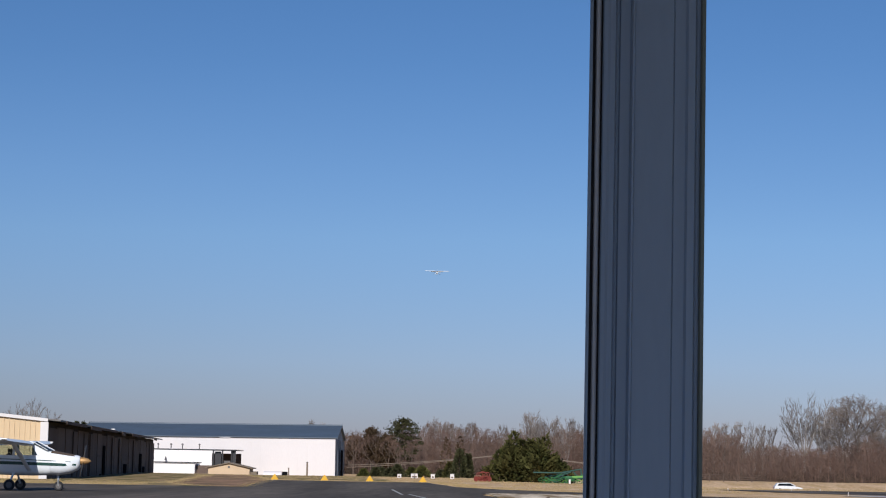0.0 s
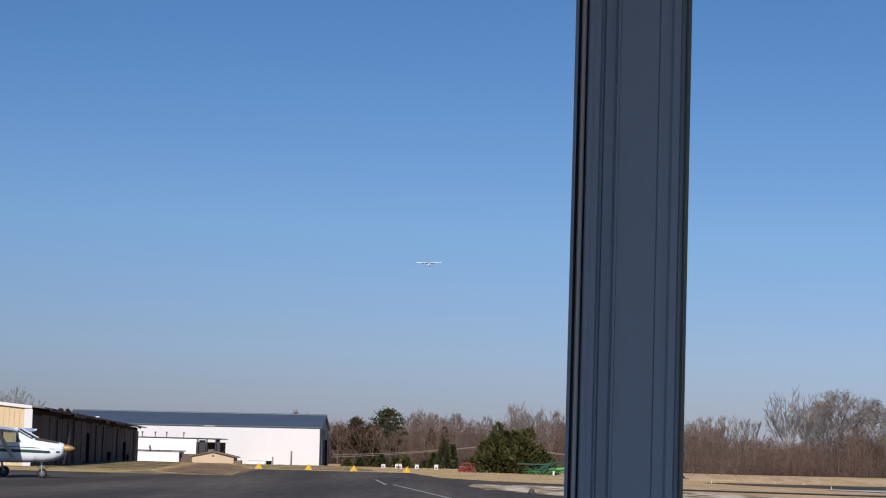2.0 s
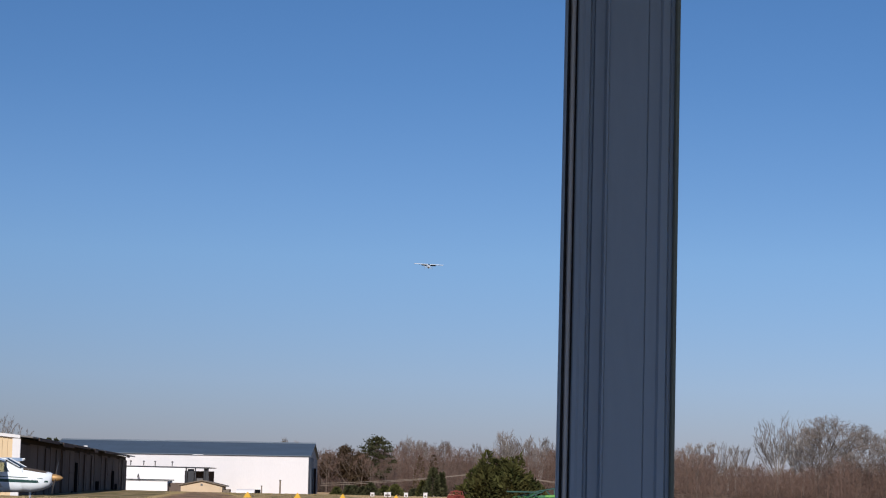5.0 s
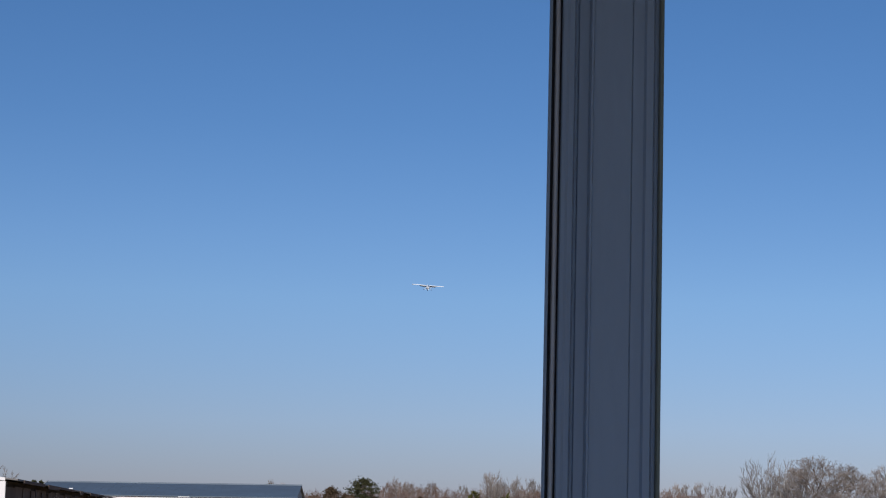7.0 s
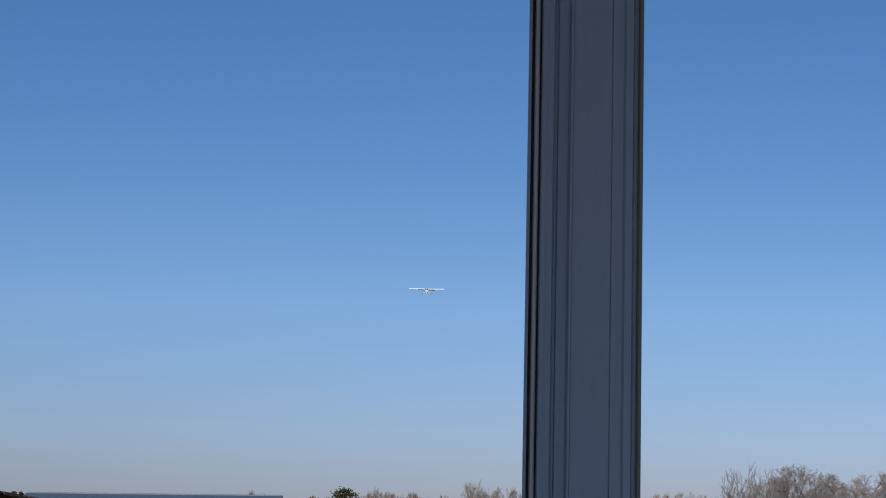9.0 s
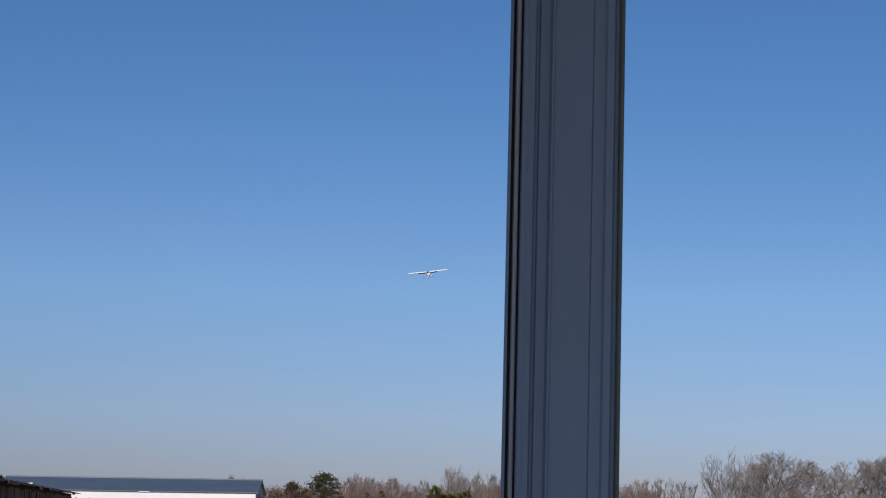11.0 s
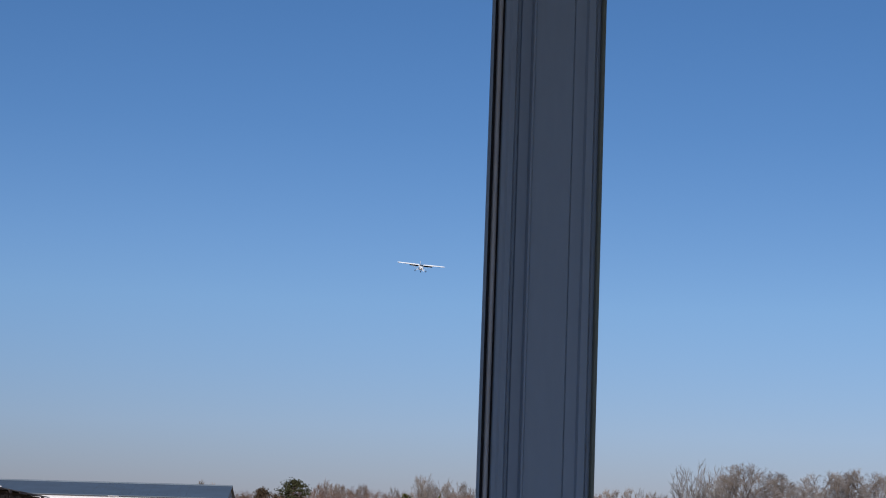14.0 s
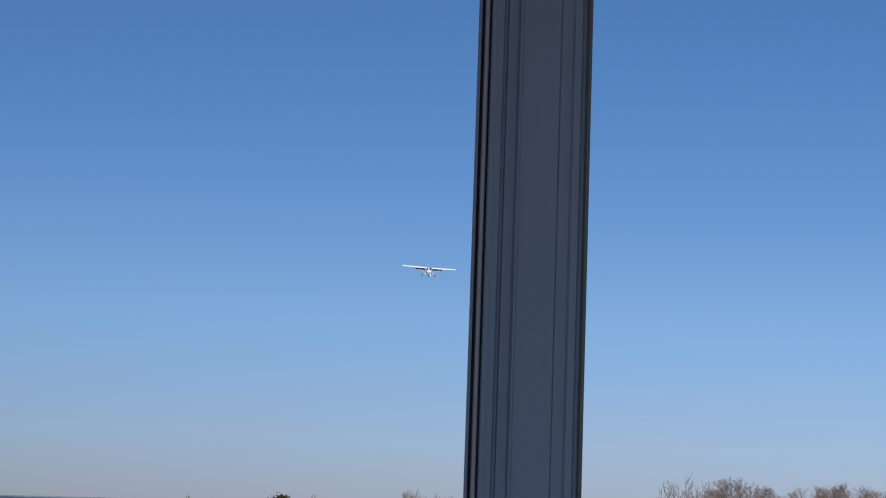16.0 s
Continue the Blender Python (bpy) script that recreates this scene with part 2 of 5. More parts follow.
# ---- helpers for building ----
def mesh_object(name, bm, mat, smooth=False):
    me = bpy.data.meshes.new(name)
    bmesh.ops.recalc_face_normals(bm, faces=bm.faces)
    for f in bm.faces:
        f.smooth = smooth
    bm.to_mesh(me)
    bm.free()
    me.materials.append(mat)
    if smooth:
        me.set_sharp_from_angle(angle=radians(42))
    return new(name, me)


def part(name, bm, mat, parent, label="", smooth=False):
    ob = mesh_object(name, bm, mat, smooth)
    ob.parent = parent
    return tagged(ob, label) if label else ob


def thing(name, m, label, category, group="", kind=""):
    ob = new(name)
    ob.matrix_basis = m
    return tagged(ob, label, category, group, kind)


def box(bm, x0, x1, y0, y1, z0, z1, bevel=0.0):
    r = bmesh.ops.create_cube(bm, size=1.0, matrix=Matrix.LocRotScale(((x0 + x1) / 2, (y0 + y1) / 2, (z0 + z1) / 2), None, (x1 - x0, y1 - y0, z1 - z0)))
    if bevel:
        edges = list({e for v in r["verts"] for e in v.link_edges})
        bmesh.ops.bevel(bm, geom=edges, offset=bevel, segments=2, affect="EDGES")
    return bm


def boxed(*args, bevel=0.0):
    return box(bmesh.new(), *args, bevel=bevel)


def rod(bm, a, b, ra, rb=None, sides=8):
    a, b = Vector(a), Vector(b)
    turn = (b - a).to_track_quat("Z", "Y").to_matrix().to_4x4()
    bmesh.ops.create_cone(bm, cap_ends=True, segments=sides, radius1=ra, radius2=ra if rb is None else rb, depth=(b - a).length,
                          matrix=Matrix.Translation((a + b) / 2) @ turn)
    return bm


def loft(bm, rings, caps=True):
    """A skin over rings of equally many points."""
    made = [[bm.verts.new(p) for p in ring] for ring in rings]
    n = len(made[0])
    for r0, r1 in zip(made, made[1:]):
        for i in range(n):
            bm.faces.new((r0[i], r0[(i + 1) % n], r1[(i + 1) % n], r1[i]))
    if caps:
        bm.faces.new(made[0][::-1])
        bm.faces.new(made[-1])
    return bm


def prism(bm, outline, m0, m1):
    """An outline (2D) carried from the pose m0 to m1."""
    return loft(bm, [[m @ Vector((u, v, 0)) for u, v in outline] for m in (m0, m1)])


def carved(name, solid, cutters):
    """A mesh with other solids taken out of it."""
    def held(nm, bm):
        bmesh.ops.recalc_face_normals(bm, faces=bm.faces)
        me = bpy.data.meshes.new(nm)
        bm.to_mesh(me)
        bm.free()
        return new(nm, me)

    body = held(name, solid)
    tools = [held("cutter", c) for c in cutters]
    for t in tools:
        mod = body.modifiers.new("cut", "BOOLEAN")
        mod.operation, mod.solver, mod.object = "DIFFERENCE", "EXACT", t
    bpy.context.view_layer.update()
    me = bpy.data.meshes.new_from_object(body.evaluated_get(bpy.context.evaluated_depsgraph_get()))
    out = bmesh.new()
    out.from_mesh(me)
    for ob in tools + [body]:
        old = ob.data
        bpy.data.objects.remove(ob)
        bpy.data.meshes.remove(old)
    bpy.data.meshes.remove(me)
    return out


def smoothstep(a, b, v):
    s = min(max((v - a) / (b - a), 0.0), 1.0)
    return s * s * (3 - 2 * s)


def ramp_line(points, v):
    """Smooth steps from point to point."""
    if v <= points[0][0]:
        return points[0][1]
    for (a, p), (b, q) in zip(points, points[1:]):
        if v <= b:
            return p + (q - p) * smoothstep(a, b, v)
    return points[-1][1]


LEFT_RISE = ((130, 0.0), (205, 0.1), (242, -1.3), (310, -1.2), (420, -0.5), (700, 0.0))
RIGHT_RISE = ((140, 0.0), (317, -1.88), (326, -1.88), (330.5, -1.15), (335, -2.07), (344, -2.07), (380, -0.6), (700, 0.0))


def ground_z(x, y):
    if y < 60:
        return 0.0
    k = smoothstep(0.035, 0.11, x / y)
    z = ramp_line(LEFT_RISE, y) * (1 - k) + ramp_line(RIGHT_RISE, y) * k
    if 326 < y < 335:
        # the bank between the roads is higher towards the west
        z += k * (0.185 - max(x / y, 0.158)) * 6.5 * smoothstep(0.132, 0.150, x / y) * smoothstep(326, 330.5, y) * smoothstep(335, 330.5, y)
    return z + 0.05 * smoothstep(95, 160, y) * noise.noise((x * 0.07, y * 0.05, 3.0))


# ---- ground ----
def build_ground():
    ys = [-900, -300, -100, -30, 0, 30, 60] + list(np.arange(68, 200, 4.0)) + list(np.arange(200, 312, 6.0)) + list(np.arange(312, 350, 1.5)) + list(np.arange(350, 450, 6.0)) + [470, 500, 560, 640, 700, 900, 1400, 2200, 4500]
    us = [-3000, -1200, -500, -250, -150] + list(np.arange(-100, 150, 4.0)) + [160, 200, 260, 500, 1200, 3000]
    bm = bmesh.new()
    grid = [[bm.verts.new((x, y, ground_z(x, y))) for x in us] for y in ys]
    for a, b in zip(grid, grid[1:]):
        for i in range(len(us) - 1):
            bm.faces.new((a[i], a[i + 1], b[i + 1], b[i]))
    # hidden behind the wood; added to dim light bounced up at the aircraft
    far = bmesh.new()
    rows = [[far.verts.new((x, y, ground_z(x, y) + 0.06)) for x in (-4000, -1500, -600, -200, 0, 200, 600, 1500, 4000)] for y in (468, 480, 520, 580, 640, 700, 900, 1600, 4400)]
    for a, b in zip(rows, rows[1:]):
        for i in range(8):
            far.faces.new((a[i], a[i + 1], b[i + 1], b[i]))
    tagged(mesh_object("unseen_forest_floor", far, M_FOREST, True), "unseen dark brown forest floor, added to cut ground bounce", "ground", kind="structure")
    tagged(mesh_object("ground", bm, M_GRASS, True), "dry winter grass field, straw-coloured with darker patches", "ground", kind="structure")


def sheet(name, rows, lift, mat, label, category, columns=12, step=3.0):
    """A paved area that lies on the ground: rows of (y, x from, x to)."""
    bm = bmesh.new()
    ys = []
    for (a, *_), (b, *_) in zip(rows, rows[1:]):
        n = max(1, int((b - a) / step))
        ys += [a + (b - a) * i / n for i in range(n)]
    ys.append(rows[-1][0])
    grid = []
    for y in ys:
        x0 = float(np.interp(y, [r[0] for r in rows], [r[1] for r in rows]))
        x1 = float(np.interp(y, [r[0] for r in rows], [r[2] for r in rows]))
        wob = 0.25 * noise.noise((y * 0.3, 7.0, 0.0)) if y > 60 else 0.0
        grid.append([bm.verts.new((x, y, ground_z(x, y) + lift)) for x in (x0 + wob + (x1 - x0) * i / columns for i in range(columns + 1))])
    for a, b in zip(grid, grid[1:]):
        for i in range(columns):
            bm.faces.new((a[i], a[i + 1], b[i + 1], b[i]))
    return tagged(mesh_object(name, bm, mat, True), label, category, kind="structure")


def band(name, stations, lift, mat, label, category):
    """A paved strip that runs across: stations of (x, y near, y far)."""
    bm = bmesh.new()
    lines = []
    for (x0, a0, b0), (x1, a1, b1) in zip(stations, stations[1:]):
        n = max(1, int((x1 - x0) / 1.5))
        lines += [(x0 + (x1 - x0) * i / n, a0 + (a1 - a0) * i / n, b0 + (b1 - b0) * i / n) for i in range(n)]
    lines.append(stations[-1])
    grid = []
    for x, a, b in lines:
        a, b = a + 0.5 * noise.noise((x * 0.4, 1.0, 0)), b + 0.5 * noise.noise((x * 0.4, 5.0, 0))
        grid.append([bm.verts.new((x, y, ground_z(x, y) + lift)) for y in (a + (b - a) * i / 6 for i in range(7))])
    for p, q in zip(grid, grid[1:]):
        for i in range(6):
            bm.faces.new((p[i], q[i], q[i + 1], p[i + 1]))
    return tagged(mesh_object(name, bm, mat, True), label, category, kind="structure")


def build_paving():
    sheet("apron", ((-60, -90, 60), (60, -70, 45), (66, -70, 40), (67.5, -70, 4.9), (74, -70, 3.7), (80, -70, 2.5), (90, -70, 1.9), (94, -70, 2.2),
                    (97, -70, 5.5), (101, -70, 8), (103.5, -68, 7.6), (105, -10, 7.0), (110, -10.3, 4.2), (122, -11, 1.05), (140, -12.2, -0.2), (150, -12.4, -0.9)),
          0.03, M_ASPHALT, "dark worn asphalt aircraft apron", "pavement", 30)
    band("taxi_lane", ((4.0, 108, 111), (7.2, 100.5, 105), (12, 93.6, 97.4), (17, 91.2, 94.6), (24, 88.6, 91.4), (40, 83, 85)), 0.035, M_ASPHALT, "narrow dark asphalt lane across dry grass", "pavement")
    band("taxiway", ((18.5, 133, 135.5), (20.5, 124, 137), (25, 117, 138), (32, 116, 140), (90, 112, 146)), 0.03, M_ASPHALT, "dark asphalt taxiway beyond the grass", "pavement")
    band("concrete_pad", ((22.0, 110.5, 112), (24, 106.5, 114), (28, 103, 115.5), (34, 101, 115.5), (90, 96, 111)), 0.03, M_PAD, "pale worn concrete pad beside the taxiway", "pavement")
    sheet("gravel_patch", ((68, 5.0, 16), (74, 3.9, 15.2), (80, 2.7, 13.6), (90, 2.1, 10.2), (94, 2.4, 8.4), (95.5, 5.0, 8.0)), 0.04, M_GRAVEL, "pale gravel and dead grass patch beside the apron", "ground", 14, 1.5)
    sheet("dirt_track", ((104.5, -10.6, -10.1), (110, -13.2, -10.4), (120, -15.6, -11.1), (150, -18.2, -12.5), (200, -21.8, -19)), 0.035, M_DIRT, "brown bare-earth track between grass and apron", "road", 6)
    sheet("verge", ((104.5, -70, -10.5), (110, -70, -10.5), (122, -70, -11.2), (150, -70, -12.6), (152, -70, -6), (154, -70, -3), (215, -90, -8), (240, -90, -20)), 0.012, M_VERGE, "patchy olive and straw winter grass", "grass", 40)
    for a, b in ((318, 326), (334.5, 343.5)):
        sheet("road", ((a, -300, 600), (b, -300, 600)), 0.04, M_ASPHALT, "asphalt country road in a dip", "road", 60)
    line = thing("taxi_line", pose(0, 0, 0), "worn white painted guide line on asphalt", "marking", kind="structure")
    for a, b in (((-2.35, 102.4), (-1.52, 85.0)), ((-1.25, 86), (0.52, 64)), ((0.52, 64), (2.4, 40))):
        bm = bmesh.new()
        vs = [bm.verts.new((x, y, ground_z(x, y) + 0.045)) for x, y in ((a[0] - 0.06, a[1]), (a[0] + 0.06, a[1]), (b[0] + 0.06, b[1]), (b[0] - 0.06, b[1]))]
        bm.faces.new(vs)
        part("dash", bm, M_LINE, line)


# ---- unseen shelter added over the camera, with the clad column ----
def build_shelter():
    # never in view; sized to keep the sun off the column
    tagged(mesh_object("shade_canopy", boxed(-6, 8, -2.4, 6.6, 4.1, 4.3), M_PLAIN_WALL), "unseen plain grey canopy added to shade the column", "ceiling", kind="structure")
    tagged(mesh_object("floor", boxed(-6, 8, -2.4, 6.4, -0.05, 0.06), M_CONCRETE), "bare concrete floor slab", "floor", kind="structure")
    # cross-section of the cladding, across and towards the viewer
    col = thing("column", pose(0.3609, 5.27, 0.06, 0, 0.32, 0), "slate-blue ribbed metal-clad column at the edge of a concrete slab", "column")
    k = 0.3062 / 204.0

    def skin(name, points, mat, label=""):
        outline = [(u * k, -d * 0.001) for u, d in points]
        outline += [(points[-1][0] * k, 0.02), (points[0][0] * k, 0.02)]
        part(name, prism(bmesh.new(), outline, Matrix.Identity(4), pose(0, 0, 4.04)), mat, col, label)

    skin("edge_strip", ((0, 2), (2, 4), (4.9, 2)), M_COLUMN)
    skin("weather_seal", ((5.0, -14), (10.4, -14)), M_RUBBER, "black rubber weather seal")
    skin("jamb", ((10.5, -6), (12, 0), (17, 1), (19, -2)), M_JAMB, "grey steel jamb strip")
    skin("seam", ((19.1, -10), (22.6, -10)), M_RUBBER)
    skin("ribbed_cladding", ((22.7, 2), (24.5, 7), (31, 9), (36, 6), (44, 9), (46.5, -2), (48, -16), (52, -16), (54, -9), (71, -9), (73.5, 4), (75, 9), (78, 9), (80, 3), (146.5, 3), (147.2, -1), (148.4, -1), (149, 3), (168, 3),
                             (172, 12), (184, 12), (187, -6), (189, -12), (195, -12)), M_COLUMN, "slate-blue ribbed sheet metal")
    skin("corner_trim", ((195.2, -4), (198, 0), (203, 0), (204, -6)), M_EDGE, "olive-grey corner trim")
    core = boxed(0.035, 0.285, 0.02, 0.22, 0, 4.04)
    part("core", core, M_COLUMN, col)


# ---- hangars and sheds ----
def wall_panels(parent, x0, x1, y, z0, z1, width, mat, name="panel", facing=-1, proud=0.03):
    n = max(1, round((x1 - x0) / width))
    for i in range(n):
        a, b = x0 + (x1 - x0) * i / n, x0 + (x1 - x0) * (i + 1) / n
        ys = sorted((y, y + facing * proud))
        part(name, boxed(a + 0.02, b - 0.02, ys[0], ys[1], z0, z1), mat, parent)


def gable_roof(bm, x0, x1, y0, y1, eave, ridge, over=0.3, out=0.06, thick=0.16):
    """Ridge along x."""
    ym, drop = (y0 + y1) / 2, (ridge - eave) / ((y1 - y0) / 2) * out
    for s, ye in ((-1, y0 - out), (1, y1 + out)):
        loft(bm, [[Vector((x, ye, eave - drop)), Vector((x, ye, eave - drop + thick)), Vector((x, ym, ridge + thick)), Vector((x, ym, ridge))] for x in (x0 - over, x1 + over)])
    return bm


def wall_lamp(parent_name, x, y, z):
    lamp = thing("wall_lamp", pose(x, y, z), "small dark gooseneck lamp on a white metal wall", "lamp", "gooseneck wall lamps")
    bm = rod(bmesh.new(), (0, 0, 0), (0, -0.35, 0.12), 0.035)
    part("arm", bm, M_ROOF_GREY, lamp)
    part("shade", rod(bmesh.new(), (0, -0.38, -0.32), (0, -0.38, 0.14), 0.16, 0.05), M_ROOF_GREY, lamp)


def build_big_hangar():
    h = thing("hangar", pose(-13.4, 263, 0, 0, -0.3, 0.3), "large white sheet-metal hangar with a slate-blue gable roof", "hangar")
    L, D, base, eave, ridge = 33.5, 26.0, -1.5, 4.57, 6.36
    part("front_wall", boxed(-L, 0, 0, 0.2, base, eave), M_WHITE, h, "white sheet-metal long wall in sunlight")
    part("back_wall", boxed(-L, 0, D - 0.2, D, base, eave), M_WHITE, h)
    wall_panels(h, -L, 0, 0, base, eave - 0.1, 1.2, M_WHITE)
    for name, x in (("gable_wall", -0.2), ("far_gable_wall", -L)):
        outline = [(0.2, base), (D - 0.2, base), (D - 0.2, eave), (D / 2, ridge), (0.2, eave)]
        m = Matrix(((0, 0, 1, x), (1, 0, 0, 0), (0, 1, 0, 0), (0, 0, 0, 1)))
        g = part(name, prism(bmesh.new(), outline, m, Matrix.Translation((0.2, 0, 0)) @ m), M_GABLE_SHADE, h, "gable wall with its shade painted in as blue-grey")
        if x > -1:
            # solid slab on the wall, its colour stands for the dark interior
            part("doorway", boxed(0.2, 0.26, 11.5, 17.5, base, 3.2), M_DARK, g, "tall near-black slab standing in for the unlit doorway")
            for y in (2.2, 4.4, 6.6, 8.8, 11, 18.4, 21.0, 23.6):
                part("rib", boxed(0.2, 0.24, y, y + 0.12, base, eave - 0.1), M_GABLE_SHADE, g)
    r = part("roof", gable_roof(bmesh.new(), -L, 0, 0, D, eave, ridge), M_ROOF_BLUE, h, "slate-blue metal roof")
    slope = math.atan2(ridge - eave, D / 2)
    for i in range(28):
        x = -L + 0.6 + i * (L - 1) / 27
        bm = boxed(x, x + 0.06, 0, D / 2 / math.cos(slope), 0.16, 0.172)
        bm.transform(Matrix.Translation((0, 0, eave)) @ Matrix.Rotation(slope, 4, "X"))
        part("standing_seam", bm, M_ROOF_BLUE, r)
    part("roof_hatch", boxed(-29.7, -29.2, 5.3, 5.8, 5.42, 5.60), M_WHITE, r, "small white roof hatch")
    part("ridge_cap", rod(bmesh.new(), (-L - 0.3, D / 2, ridge + 0.14), (0.35, D / 2, ridge + 0.14), 0.14), M_ROOF_BLUE, r)
    part("gutter", boxed(-L - 0.2, 0.2, -0.13, -0.065, eave - 0.03, eave + 0.05), M_PROP, h, "thin dark gutter along the eave")
    part("gutter_guard", boxed(-14.9, -13.5, -0.19, -0.13, eave - 0.02, eave + 0.06), M_WHITE, h)


def build_sheds():
    s = thing("shed", pose(0, 250, 0), "white flat-roofed metal shed with open dark bays", "shed")
    part("front_wall", boxed(-38, -27.8, 0, 0.2, -1.35, 2.72), M_WHITE_SHED, s)
    wall_panels(s, -38, -27.8, 0, -1.3, 2.7, 1.0, M_WHITE_SHED)
    part("back_wall", boxed(-38, -25, 7.8, 8, -1.35, 2.4), M_BROWN, s, "inner wall coloured dark for the shade in the bays")
    part("roof", boxed(-38.2, -24.75, -0.1, 8.2, 2.74, 2.86), M_PROP, s, "thin dark roof edge")
    for x in (-27.7, -26.6, -25.5, -25.05):
        part("post", boxed(x, x + 0.14, 0.05, 0.2, -1.35, 2.73), M_PROP, s)
    # dark panels fill the open bays in place of their inner shade
    part("bay_shade_panel", boxed(-27.5, -26.75, 0.5, 0.7, -1.35, 2.6), M_PROP, s)
    part("bay_shade_panel", boxed(-26.4, -25.65, 0.6, 0.8, -1.35, 1.5), M_ROOF_GREY, s)
    part("bay_shade_panel", boxed(-25.4, -25.08, 0.4, 0.6, -1.35, 2.7), M_PROP, s)
    for x in (-34.7, -33.1, -31.7, -29.6):
        v = part("roof_vent", rod(bmesh.new(), (x, 2, 2.9), (x, 2, 3.35), 0.06), M_ROOF_GREY, s, "small grey roof vent pipe")
        part("vent_cap", rod(bmesh.new(), (x, 2, 3.35), (x, 2, 3.52), 0.15, 0.09), M_ROOF_GREY, v)
    wall_lamp("shed", -33.4, 249.95, 1.75)
    low = thing("low_shed", pose(0, 241, 0), "low white metal-clad shed with a dark roof edge", "shed")
    part("body", boxed(-38, -28.8, 0, 5, -1.35, 1.12), M_WHITE_SHED, low)
    wall_panels(low, -38, -28.8, 0, -1.3, 1.1, 1.15, M_WHITE_SHED)
    part("roof", boxed(-38.2, -28.6, -0.2, 5.2, 1.14, 1.27), M_PROP, low, "dark roof edge")
    # added brown block, its dark colour is the shade beside the shed
    part("lean_to", boxed(-28.7, -27.0, 1.0, 5.0, -1.35, 0.9), M_BROWN, low, "dark brown block standing in for shade")
    c = thing("cabin", pose(-26.2, 232, -1.1), "small tan cabin with a low brown gable roof", "cabin")
    w, d, eave, peak = 4.7, 4.5, 1.78, 2.3
    m = Matrix(((1, 0, 0, 0), (0, 0, -1, 0.15), (0, 1, 0, 0), (0, 0, 0, 1)))
    for y in (0, d - 0.15):
        part("gable_wall", prism(bmesh.new(), [(0, 0), (w, 0), (w, eave), (w / 2, peak), (0, eave)], Matrix.Translation((0, y, 0)) @ m, Matrix.Translation((0, y - 0.15, 0)) @ m), M_STUCCO, c)
    for x in (0, w - 0.15):
        part("side_wall", boxed(x, x + 0.15, 0.16, d - 0.16, 0, eave), M_STUCCO, c)
    bm = bmesh.new()
    for a, b in ((-0.35, w / 2), (w + 0.35, w / 2)):
        za = eave - 0.07
        loft(bm, [[Vector((a, y, za)), Vector((a, y, za + 0.1)), Vector((b, y, peak + 0.1)), Vector((b, y, peak))] for y in (-0.25, d + 0.25)])
    part("roof", bm, M_WOOD, c, "brown shingled low gable roof")
    part("lean_to", boxed(w + 0.05, w + 0.78, 0.4, 2.2, 0, 1.42), M_WOOD, c, "small brown lean-to")
    part("vent", boxed(w / 2 - 0.12, w / 2 + 0.12, -0.04, 0.0, 1.75, 1.98), M_ROOF_GREY, c, "small grey gable vent")
    tank = thing("storage_tank", pose(-20.5, 252, -1.35), "white horizontal storage tank beside a hangar", "tank")
    part("barrel", rod(bmesh.new(), (-1.1, 0, 1.1), (1.1, 0, 1.1), 0.55, sides=20), M_WHITE, tank, smooth=True)
    for x in (-0.7, 0.7):
        part("saddle", boxed(x - 0.1, x + 0.1, -0.4, 0.4, 0, 0.7), M_CONCRETE, tank)
    for x, y, top, r in ((-16.46, 255, 1.45, 0.12), (-16.55, 225, 0.75, 0.07)):
        p = thing("post", pose(x, y, ground_z(x, y)), "dark bare utility post on grass", "post")
        part("shaft", rod(bmesh.new(), (0, 0, -0.2), (0, 0, top - ground_z(x, y)), r, r * 0.85), M_WOOD, p)
        part("cap", rod(bmesh.new(), (0, 0, top - ground_z(x, y)), (0, 0, top - ground_z(x, y) + 0.06), r * 1.15), M_DARK, p)
    for x, y in ((-16.74, 222), (-20.0, 230)):
        drum = thing("drum", pose(x, y, ground_z(x, y)), "dark steel drum on grass", "drum")
        part("barrel", rod(bmesh.new(), (0, 0, 0), (0, 0, 0.9), 0.3, sides=16), M_DARK, drum)
        for z in (0.3, 0.6):
            part("hoop", rod(bmesh.new(), (0, 0, z), (0, 0, z + 0.04), 0.315, sides=16), M_DARK, drum)


